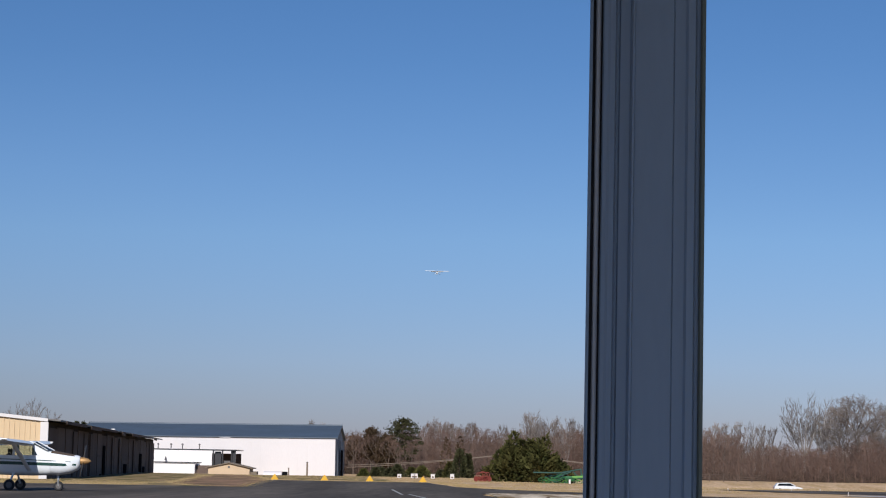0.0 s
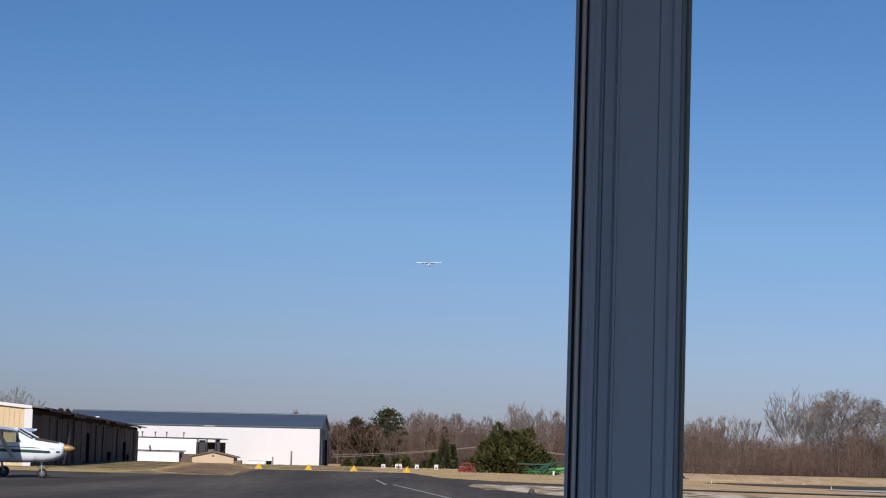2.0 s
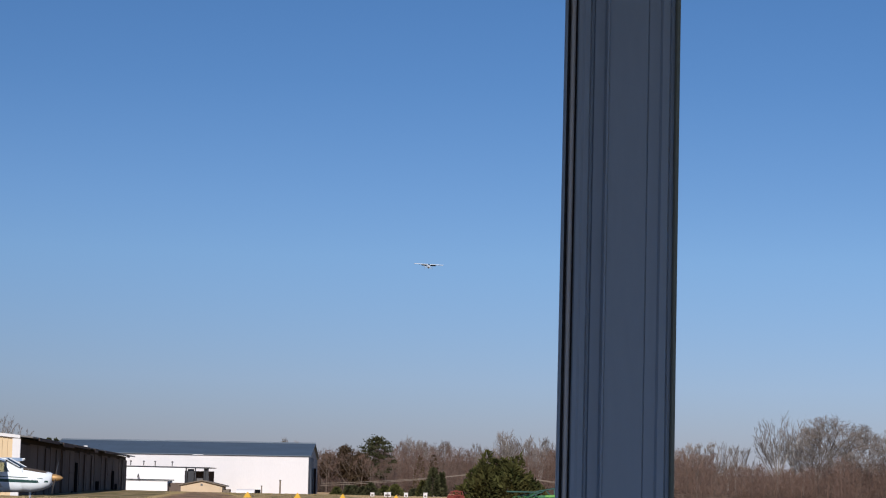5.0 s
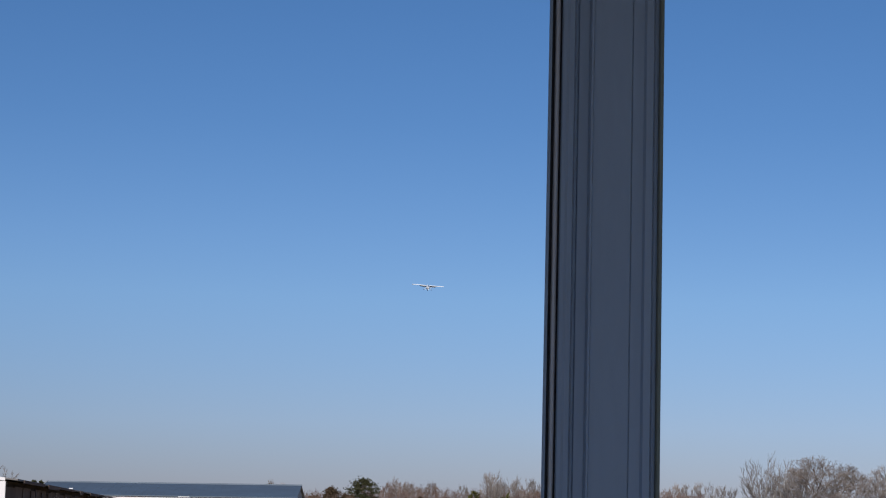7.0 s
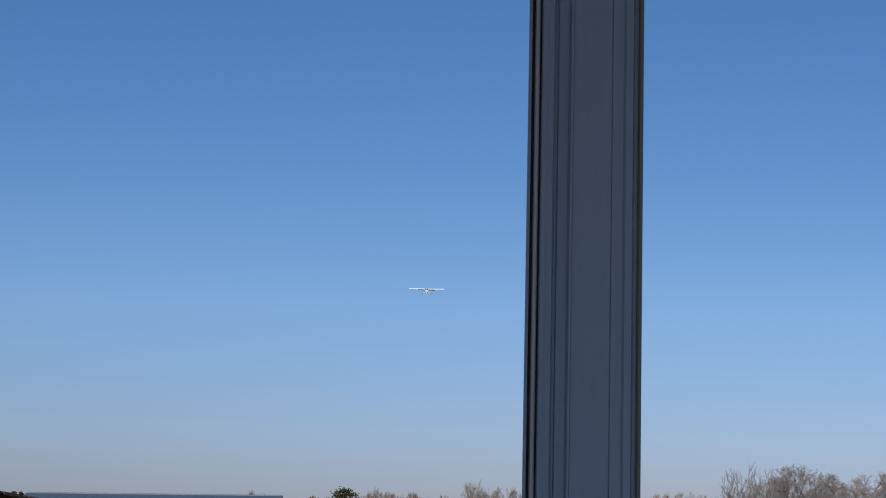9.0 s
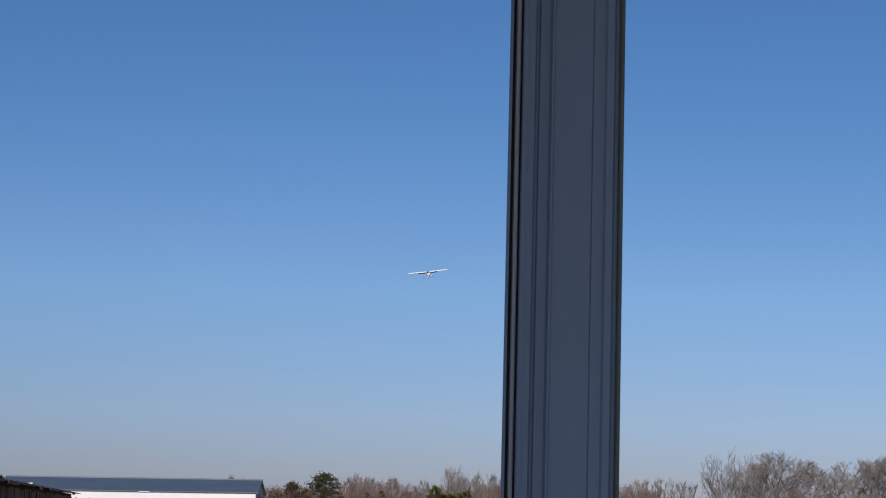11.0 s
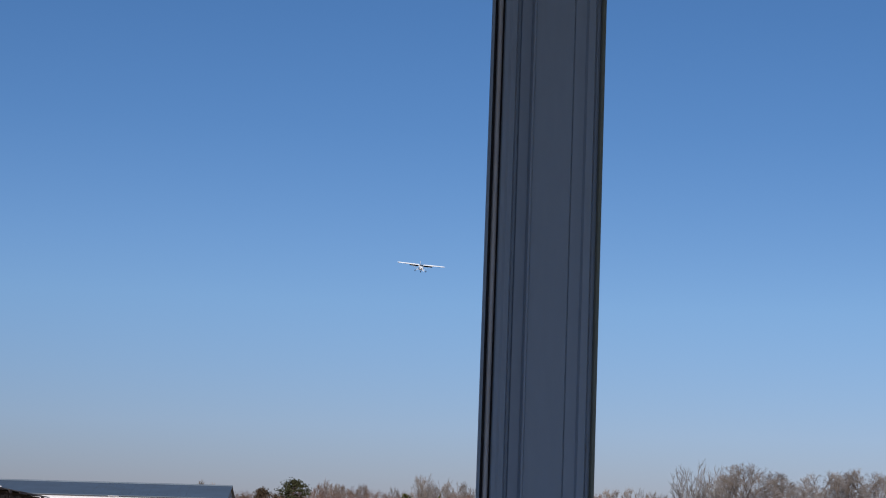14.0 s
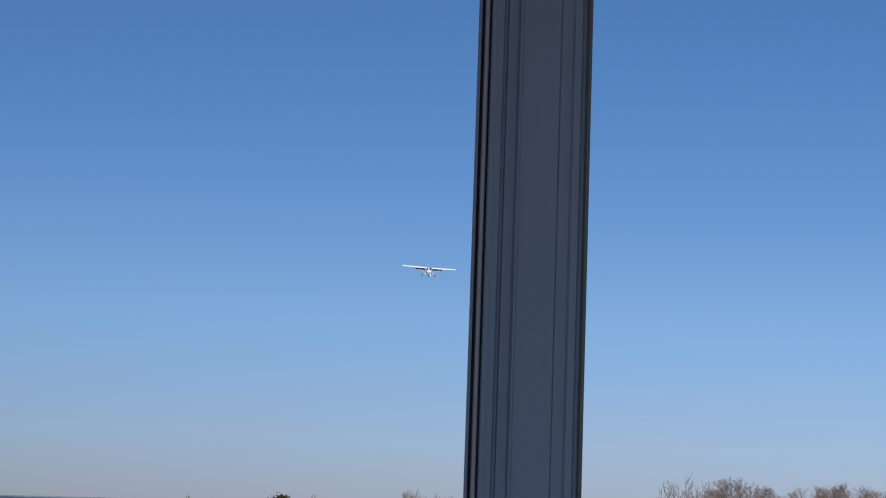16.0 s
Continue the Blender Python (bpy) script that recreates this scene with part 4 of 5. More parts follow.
def grow(rng, verts, faces, tverts, tfaces, a, d, length, r, level, spread, up, kids, crown):
    """A limb with a bend, and its children; the last two levels go to the twigs."""
    zc, rx, rz = crown
    for step in range(3):
        tip = a + d * length
        lump = 1.15 + 0.75 * noise.noise((tip.x * 0.30, tip.y * 0.30, tip.z * 0.30 + zc)) + rng.uniform(-0.4, 0.35)
        if (tip.x ** 2 + tip.y ** 2) / rx ** 2 + ((tip.z - zc) / rz) ** 2 < lump:
            break
        if level <= 1 and step == 2:
            return
        length *= 0.72
    mid = a + d * (length * 0.5) + Vector((rng.uniform(-1, 1), rng.uniform(-1, 1), 0)) * length * 0.05
    d2 = (d + Vector((rng.uniform(-0.2, 0.2), rng.uniform(-0.2, 0.2), up))).normalized()
    b = mid + d2 * (length * 0.5)
    vs, fs = (tverts, tfaces) if level <= 1 else (verts, faces)
    if level == 0:
        add_branch(vs, fs, a, b, r, r * 0.5)
        return
    add_branch(vs, fs, a, mid, r, r * 0.8)
    add_branch(vs, fs, mid, b, r * 0.8, r * 0.5)
    for i in range(kids):
        s = 0.45 + 0.55 * (i + 1) / kids
        base = a.lerp(mid, s * 2) if s < 0.5 else mid.lerp(b, s * 2 - 1)
        turn = rng.uniform(0, 6.283)
        side = d2.orthogonal().normalized()
        side = Matrix.Rotation(turn, 3, d2) @ side
        nd = (d2 + side * spread * rng.uniform(0.6, 1.3) + Vector((0, 0, up))).normalized()
        grow(rng, verts, faces, tverts, tfaces, base, nd, length * rng.uniform(0.5, 0.75), max(r * 0.5, 0.016), level - 1, spread, up, kids, crown)


def bare_tree(name, seed, height, label, bark, twig, fork=0.28, spread=0.55, up=0.18, levels=4, kids=3, limbs=6, round_by=(0.62, 0.30, 0.40)):
    rng = random.Random(seed)
    v, f, tv, tf = [], [], [], []
    r = height * 0.014
    top = Vector((rng.uniform(-0.3, 0.3), rng.uniform(-0.3, 0.3), height * 0.72))
    last = Vector((0, 0, -0.3))
    for i in range(1, 6):
        p = top * (i / 5) + Vector((rng.uniform(-1, 1), rng.uniform(-1, 1), 0)) * height * 0.008
        add_branch(v, f, last, p, r * (1.15 - 0.17 * i), r * (1.0 - 0.17 * i))
        last = p
    for i in range(limbs):
        z = height * (fork + (0.72 - fork) * (i / (limbs - 1)))
        t = i * 2.4 + rng.uniform(-0.5, 0.5)
        d = Vector((math.cos(t) * spread, math.sin(t) * spread, 0.9)).normalized()
        grow(rng, v, f, tv, tf, Vector((top.x * z / top.z, top.y * z / top.z, z)), d, (height - z) * rng.uniform(0.5, 0.66), r * 0.5, levels - 1, spread, up, kids, [height * q for q in round_by])
    tree = thing(name, pose(0, 0, 0), label, "tree", "bare trees of the wood edge")
    for nm, vs, fs, mat in (("trunk", v, f, bark), ("crown", tv, tf, twig)):
        ob = new(nm, mesh_from(nm, vs, fs, mat))
        ob.parent = tree
    return tree


def fan_tree(name, m, seed, height, label, lean, limbs, bark, twig, fork=0.30):
    """A bare tree whose limbs fan out from a low fork and turn upright. lean: the angles of the outer limbs."""
    rng = random.Random(seed)
    v, f, tv, tf = [], [], [], []
    r0 = height * 0.016
    base = Vector((0, 0, -0.3))
    root = Vector((0, 0, height * fork))
    add_branch(v, f, base, root, r0 * 1.2, r0)

    def shoot(a, d, length, r, level, vs, fs):
        bend = (d + Vector((rng.uniform(-0.12, 0.12), rng.uniform(-0.12, 0.12), 0.16))).normalized()
        b = a + d * (length * 0.5)
        c = b + bend * (length * 0.5)
        add_branch(vs, fs, a, b, r, r * 0.75)
        add_branch(vs, fs, b, c, r * 0.75, r * 0.4)
        if level == 0:
            return
        for i in range(4 if level == 2 else 5):
            k = 0.25 + 0.75 * rng.random()
            p = a.lerp(b, k * 2) if k < 0.5 else b.lerp(c, k * 2 - 1)
            side = Matrix.Rotation(rng.uniform(0, 6.283), 3, bend) @ bend.orthogonal().normalized()
            nd = (bend + side * rng.uniform(0.35, 0.75) + Vector((0, 0, 0.15))).normalized()
            shoot(p, nd, length * rng.uniform(0.38, 0.62), max(r * 0.45, 0.02), level - 1, tv, tf)

    for i in range(limbs):
        s = i / (limbs - 1)
        ang = radians(lean[0] + (lean[1] - lean[0]) * s + rng.uniform(-3, 3))
        depth = rng.uniform(-0.3, 0.3)
        d = Vector((math.sin(ang) * 1.2, depth, math.cos(ang))).normalized()
        reach = height * (1 - fork) * rng.uniform(0.92, 0.99) * (1 - 0.16 * abs(2 * s - 1) ** 2)
        p = root + Vector((0, 0, -height * 0.10 * rng.random()))
        r = r0 * rng.uniform(0.36, 0.58)
        steps = 5
        for k in range(steps):
            q = p + d * (reach / steps)
            add_branch(v, f, p, q, r * (1 - 0.15 * k), r * (1 - 0.15 * (k + 1)))
            if k >= 1:
                for _ in range(4):
                    side = Matrix.Rotation(rng.uniform(0, 6.283), 3, d) @ d.orthogonal().normalized()
                    nd = (d + side * rng.uniform(0.4, 0.85) + Vector((0, 0, 0.12))).normalized()
                    shoot(p.lerp(q, rng.random()), nd, reach * (0.26 - 0.025 * k) * rng.uniform(0.7, 1.1), max(r * 0.32, 0.028), 2 if k < 3 else 1, tv, tf)
            p = q
            d = (d + Vector((-d.x * 0.08, -d.y * 0.1, 0.05)) + Vector((rng.uniform(-0.05, 0.05), rng.uniform(-0.05, 0.05), 0))).normalized()
    tree = thing(name, m, label, "tree", "bare trees of the wood edge")
    for nm, vs, fs, mat in (("trunk", v, f, bark), ("crown", tv, tf, twig)):
        ob = new(nm, mesh_from(nm, vs, fs, mat))
        ob.parent = tree
    return tree


def tuft(verts, faces, rng, c, d, size, n=5):
    """A spray of narrow leaves that fans out along d."""
    for _ in range(n):
        w = (d + Vector((rng.uniform(-1, 1), rng.uniform(-1, 1), rng.uniform(-0.8, 0.8))) * 0.75).normalized()
        s = w.orthogonal().normalized()
        s = Matrix.Rotation(rng.uniform(0, 6.28), 3, w) @ s
        k = len(verts)
        l = size * rng.uniform(0.6, 1.2)
        verts.extend((c, c + w * l * 0.5 + s * l * 0.17, c + w * l, c + w * l * 0.5 - s * l * 0.17))
        faces.append((k, k + 1, k + 2, k + 3))


def juniper(name, m, width, depth, height, count, label, leaf=0.34, seed=3, mat=None):
    rng = random.Random(seed)
    bush = thing(name, m, label, "bush")
    v, f = [], []
    humps = [(-0.14 * width, 0.0, 1.06), (0.24 * width, -0.1, 0.98), (-0.05 * width, -0.2, 0.90), (0.06 * width, 0.1, 0.92), (0.16 * width, -0.3, 0.88), (-0.21 * width, -0.2, 0.78)]
    while len(humps) < 46:
        a, b = rng.uniform(-0.46, 0.46), rng.uniform(-0.45, 0.45)
        if a * a + b * b < 0.21:
            humps.append((a * width, b * depth, rng.uniform(0.58, 0.92) * (1 - 1.9 * abs(a) ** 1.6)))
    for i in range(count):
        hx, hy, hh = humps[i % len(humps)]
        k = rng.random() ** 0.7
        t = rng.uniform(0, 6.283)
        rad = (1 - k ** 1.8) * width * 0.13 * rng.uniform(0.7, 1.15) + 0.04
        c = Vector((hx + rad * math.cos(t), hy + rad * math.sin(t), k * height * hh))
        tuft(v, f, rng, c, Vector((math.cos(t) * 0.9, math.sin(t) * 0.9, 0.6)), leaf, 4)
    # longer shoots that break the outline
    for i in range(420):
        hx, hy, hh = humps[i % len(humps)]
        k = rng.uniform(0.35, 1.0)
        t = rng.uniform(0, 6.283)
        rad = (1 - k ** 1.8) * width * 0.14 + 0.05
        c = Vector((hx + rad * math.cos(t), hy + rad * math.sin(t), k * height * hh))
        tuft(v, f, rng, c, Vector((math.cos(t) * 0.7, math.sin(t) * 0.7, 0.9)), leaf * 2.0, 3)
    ob = new("foliage", mesh_from("foliage", v, f, mat or M_JUNIPER))
    ob.parent = bush
    bv, bf = [], []
    for hx, hy, hh in humps:
        add_branch(bv, bf, Vector((hx * 0.2, hy * 0.2, -0.1)), Vector((hx, hy, height * hh * 0.7)), 0.09, 0.02)
    ob = new("stems", mesh_from("stems", bv, bf, M_BARK))
    ob.parent = bush
    return bush


def cedar(name, m, height, width, label, seed, mat, leaf=0.35, count=900):
    rng = random.Random(seed)
    c = thing(name, m, label, "tree")
    v, f = [], []
    for i in range(count):
        k = rng.random() ** 1.3
        t = rng.uniform(0, 6.283)
        lump = 1 + 0.3 * noise.noise((math.cos(t) * 2 + seed, math.sin(t) * 2, k * 6))
        r = width / 2 * (1 - k) ** 0.8 * lump * rng.uniform(0.55, 1.0) + 0.04
        tuft(v, f, rng, Vector((r * math.cos(t), r * math.sin(t), 0.05 * height + k * 0.92 * height)), Vector((math.cos(t), math.sin(t), 0.6)).normalized(), leaf, 4)
    ob = new("crown", mesh_from("crown", v, f, mat))
    ob.parent = c
    bv, bf = [], []
    add_branch(bv, bf, Vector((0, 0, -0.2)), Vector((0, 0, height * 0.9)), 0.09, 0.02)
    ob = new("trunk", mesh_from("trunk", bv, bf, M_BARK))
    ob.parent = c
    return c


def pine(name, m, height, label, seed, crown_from=0.45, width=5.5, leaves=None):
    rng = random.Random(seed)
    p = thing(name, m, label, "tree")
    v, f, bv, bf = [], [], [], []
    add_branch(bv, bf, Vector((0, 0, -0.3)), Vector((0.2, 0, height * 0.5)), 0.22, 0.17)
    add_branch(bv, bf, Vector((0.2, 0, height * 0.5)), Vector((0.1, 0.1, height * 0.97)), 0.17, 0.05)
    for i in range(42):
        k = crown_from + (1 - crown_from) * (i / 41) ** 0.9
        t = i * 2.4 + rng.uniform(-0.4, 0.4)
        s = (k - crown_from) / (1 - crown_from)
        reach = width / 2 * (1 - 0.75 * s ** 2.2) * (0.55 + 0.45 * min(1.0, s * 3)) * rng.uniform(0.5, 1.1)
        a = Vector((0.15, 0, height * (k - 0.05)))
        b = a + Vector((math.cos(t) * reach, math.sin(t) * reach, rng.uniform(0.1, 0.7)))
        add_branch(bv, bf, a, b, 0.07, 0.02)
        for q in (1.0, 0.62):
            pad = a.lerp(b, q * rng.uniform(0.85, 1.05))
            wide = rng.uniform(0.5, 0.95)
            for j in range(34):
                c = pad + Vector((rng.gauss(0, wide * 0.6), rng.gauss(0, wide * 0.6), abs(rng.gauss(0, wide * 0.45)) - 0.1))
                tuft(v, f, rng, c, Vector((rng.uniform(-1, 1), rng.uniform(-1, 1), 0.7)).normalized(), 0.34, 6)
    for nm, vs, fs, mat in (("trunk", bv, bf, M_BARK), ("crown", v, f, leaves or M_NEEDLE)):
        ob = new(nm, mesh_from(nm, vs, fs, mat))
        ob.parent = p
    return p


def edge_distance(u):
    """How far the wood's edge lies along the bearing x / y = u."""
    return 405 + 25 * math.sin(u * 9 + 1) + 12 * math.sin(u * 31)


CANOPY = ((-0.05, 9.5), (-0.028, 9.2), (-0.01, 11.3), (0.0, 12.4), (0.012, 12.6), (0.02, 11.6), (0.036, 10.8), (0.052, 12.0), (0.072, 12.3), (0.128, 12.0),
          (0.145, 11.4), (0.151, 8.2), (0.187, 8.4), (0.205, 10.6), (0.30, 10.4))


def canopy(u):
    return float(np.interp(u, [c[0] for c in CANOPY], [c[1] for c in CANOPY]))


def build_woods():
    rng = random.Random(11)
    kinds = [bare_tree("bare_tree", 21, 10.0, "bare grey-brown deciduous tree at the wood edge", M_BARK, M_TWIG, 0.25, 0.6, 0.08, 4, 5, 7, (0.60, 0.27, 0.40)),
             bare_tree("bare_tree", 22, 10.0, "slender bare brown tree at the wood edge", M_BARK, M_TWIG, 0.2, 0.45, 0.12, 4, 5, 7, (0.60, 0.19, 0.41)),
             bare_tree("bare_tree", 23, 10.0, "bare pale-barked tree at the wood edge", M_BARK_PALE, M_TWIG_GREY_HAZE, 0.35, 0.55, 0.1, 4, 5, 7, (0.66, 0.25, 0.34)),
             bare_tree("bare_tree", 24, 10.0, "low bare bushy tree at the wood edge", M_BARK, M_TWIG, 0.12, 0.7, 0.05, 4, 5, 7, (0.52, 0.34, 0.46))]
    big = [bare_tree("tall_bare_tree", 32, 17.5, "tall bare tree with a rounded dense crown above the wood", M_BARK, M_TWIG_GREY_HAZE, 0.26, 0.70, 0.02, 5, 5, 9, (0.64, 0.36, 0.36)),
           bare_tree("tall_bare_tree", 33, 13.0, "tall slender bare tree with an upright crown", M_BARK_PALE, M_TWIG_GREY_HAZE, 0.3, 0.34, 0.10, 5, 4, 8, (0.62, 0.16, 0.38))]
    used = set()

    def put(ob, u, d, scale):
        x, y = u * d, d
        m = pose(x, y, ground_z(x, y), 0, 0, rng.uniform(0, 360)) @ Matrix.Scale(scale, 4)
        if ob not in used:
            used.add(ob)
            ob.matrix_basis = m
            return
        held, ob.scale = ob.scale.copy(), (1, 1, 1)
        copy_thing(ob, m)
        ob.scale = held

    # the tall ones: bearing, distance, kind, size
    for u, d, k, size in ((0.196, 440, 1, 1.25), (0.2045, 430, 0, 1.05), (0.2150, 440, 0, 0.98), (0.199, 446, 0, 0.94), (0.2235, 436, 0, 0.90),
                          (0.1985, 426, 0, 0.66), (0.209, 428, 0, 0.64), (0.219, 426, 0, 0.62), (0.2335, 425, 0, 0.80), (0.2425, 440, 0, 1.0), (0.2535, 430, 0, 0.98), (0.264, 430, 0, 1.03), (0.2735, 440, 0, 0.98),
                          (0.0435, 440, 1, 1.04), (0.0455, 446, 1, 0.92), (0.0575, 460, 1, 0.98), (0.066, 460, 1, 1.0), (0.052, 470, 1, 0.95), (0.030, 480, 1, 0.9), (0.0145, 470, 1, 0.92),
                          (0.005, 470, 1, 0.9), (-0.062, 470, 1, 0.90), (-0.0585, 476, 1, 0.87),
                          (0.1475, 450, 1, 0.98), (0.158, 460, 1, 0.95), (0.1635, 455, 1, 0.9), (0.141, 450, 1, 0.95), (0.134, 450, 1, 0.95)):
        put(big[k], u, d, size)
    for u, d, seed, height, lean, limbs in ((0.1788, 438, 41, 18.4, (-33, 22), 12), (0.1868, 440, 42, 17.9, (-16, 16), 8), (0.1915, 436, 43, 16.5, (-16, 20), 5), (0.0455, 440, 44, 14.0, (-15, 16), 11), (0.0560, 455, 45, 13.4, (-12, 14), 5),
                                            (0.0625, 452, 46, 13.0, (-14, 12), 5), (-0.1985, 300, 47, 11.2, (-33, 33), 10), (-0.2090, 306, 48, 10.8, (-32, 32), 8), (0.1545, 440, 49, 12.8, (-20, 20), 7), (0.2520, 440, 50, 17.0, (-30, 30), 9)):
        fan_tree("tall_bare_tree", pose(u * d, d, ground_z(u * d, d)), seed, height, "tall bare tree with fanned pale limbs above the wood", lean, limbs, M_BARK_SILVER_HAZE, M_TWIG_GREY_HAZE)
    # slender ones in front of the pines
    for u, d, k, size in ((-0.0250, 398, 0, 0.74), (-0.0205, 396, 1, 0.60), (-0.0165, 399, 0, 0.58), (-0.013, 397, 1, 0.70), (-0.031, 402, 3, 0.84), (-0.0365, 404, 0, 0.86), (-0.042, 402, 3, 0.82), (-0.047, 404, 0, 0.86)):
        put(kinds[k], u, d, size)
    for i in range(122):
        u = -0.075 + 0.375 * (i + rng.random()) / 122
        put(kinds[rng.randrange(4)], u, edge_distance(u) + rng.uniform(4, 40), canopy(u) * rng.uniform(0.068, 0.098))
    # the depth of the wood: many slim trees in one mesh
    v, f = [], []
    for i in range(1850):
        u = -0.12 + 0.44 * rng.random()
        d = edge_distance(u) - 7 + 85 * rng.random() ** 1.3
        x, y = u * d, d
        z = ground_z(x, y)
        h = canopy(u) * rng.uniform(0.62, 0.92) + 0.8 * noise.noise((u * 45, 2.0, 0))
        top = Vector((x + rng.uniform(-0.5, 0.5), y + rng.uniform(-0.5, 0.5), z + h * 0.9))
        base = Vector((x, y, z - 0.2))
        add_branch(v, f, base, top, rng.uniform(0.03, 0.075), 0.02)
        wide = rng.uniform(1.2, 2.2)
        for j in range(88):
            k = rng.uniform(0.02, 1.0)
            t, r = rng.uniform(0, 6.283), math.sqrt(rng.random()) * wide * math.sin(math.pi * min(1.0, 0.12 + 0.86 * k)) ** 0.7
            p = Vector((x + math.cos(t) * r, y + math.sin(t) * r, z + h * k))
            w = Vector((math.cos(t) * 0.8 + rng.uniform(-0.6, 0.6), math.sin(t) * 0.8 + rng.uniform(-0.6, 0.6), rng.uniform(0.2, 1.1))).normalized()
            l = rng.uniform(0.5, 1.3)
            add_branch(v, f, p - w * l * 0.5, p + w * l * 0.5, 0.024, 0.010)
    ob = new("woodland", mesh_from("woodland", v, f, M_TWIG))
    tagged(ob, "dense bare winter woodland, brown twigs and slim trunks", "woodland", kind="stuff")
    v, f = [], []
    for i in range(20000):
        u = -0.12 + 0.44 * rng.random()
        d = edge_distance(u) - 4 + 22 * rng.random()
        x, y = u * d, d
        z = ground_z(x, y)
        t, l = rng.uniform(0, 6.283), rng.uniform(0.5, 1.6) * (1.3 + 1.1 * noise.noise((x * 0.22, y * 0.1, 3.0)))
        add_branch(v, f, Vector((x, y, z - 0.05)), Vector((x + math.cos(t) * 0.5 * l, y + math.sin(t) * 0.5 * l, z + l)), 0.035, 0.012)
    ob = new("undergrowth", mesh_from("undergrowth", v, f, M_SCRUB))
    tagged(ob, "brown leafless undergrowth along the wood edge", "undergrowth", kind="stuff")
    # opaque bank added behind the trees to close the sky gaps
    bm = bmesh.new()
    cols = [-0.6 + 1.4 * i / 420 for i in range(421)]
    prev = None
    for j in range(9):
        row = []
        for u in cols:
            d = edge_distance(u) + 75 + j * 8
            h = (0.62 * canopy(u) + 0.6) * smoothstep(0, 5, j) + (1.0 * noise.noise((u * 60, j * 0.8, 1)) + 0.8 * noise.noise((u * 230, j * 1.7, 5))) * smoothstep(0, 3, j)
            row.append(bm.verts.new((u * d, d, ground_z(u * d, d) - 0.3 + h)))
        if prev:
            for i in range(len(cols) - 1):
                bm.faces.new((prev[i], prev[i + 1], row[i + 1], row[i]))
        prev = row
    tagged(mesh_object("wood_backing", bm, M_WOOD_BACKING), "brown backing bank added deep in the bare wood", "ground", kind="structure")


def build_evergreens():
    juniper("juniper_bush", pose(7.25, 172, ground_z(7.25, 172) - 0.05), 7.0, 4.4, 3.9, 6500, "large dense dark-green juniper bush on dry grass")
    pine("pine", pose(-7.6, 412, ground_z(-7.6, 412)), 11.1, "shaggy dark-green pine standing above bare trees", 4, 0.30, 10.4)
    pine("oak", pose(-10.6, 400, ground_z(-10.6, 400)), 7.2, "low russet-leaved tree beside a tall pine", 12, 0.22, 4.4, M_RUSSET)
    pine("oak", pose(-13.6, 404, ground_z(-13.6, 404)), 8.6, "round russet-leaved tree in the bare wood edge", 8, 0.34, 5.4, M_RUSSET)
    pine("oak", pose(-17.2, 409, ground_z(-17.2, 409)), 7.0, "low russet-leaved tree in the bare wood edge", 9, 0.40, 4.2, M_RUSSET)
    for x, y, h, w, s in ((2.3, 230, 4.2, 2.6, 1), (3.3, 232, 3.8, 1.5, 2), (1.2, 236, 2.9, 2.2, 3), (-3.4, 254, 2.3, 3.4, 21), (0.2, 252, 2.0, 3.2, 22), (-7.2, 254, 2.2, 3.2, 23), (-9.3, 252, 2.0, 2.6, 24), (-4.9, 240, 2.6, 3.2, 4), (-7.4, 238, 2.2, 2.4, 5), (-2.0, 240, 2.5, 3.8, 6), (-5.9, 244, 2.2, 2.4, 7)):
        cedar("cedar", pose(x, y, ground_z(x, y)), h, w, "young dark-green cedar in front of the bare wood", s, M_NEEDLE if s % 3 else M_JUNIPER)
    for u, d, h, w, s, n in ((0.0035, 400, 7.6, 3.6, 11, 160), (0.010, 402, 7.8, 3.2, 12, 160), (-0.171, 352, 8.8, 5.3, 13, 900), (-0.178, 355, 9.0, 4.9, 14, 900), (-0.166, 358, 8.9, 5.5, 15, 900), (-0.182, 356, 8.7, 5.3, 16, 900), (-0.1745, 360, 9.0, 5.2, 17, 900)):
        cedar("evergreen", pose(u * d, d, ground_z(u * d, d)), h, w, "dull green evergreen among bare trees", s, M_NEEDLE if u < -0.1 else M_RUSSET, 0.5, n)


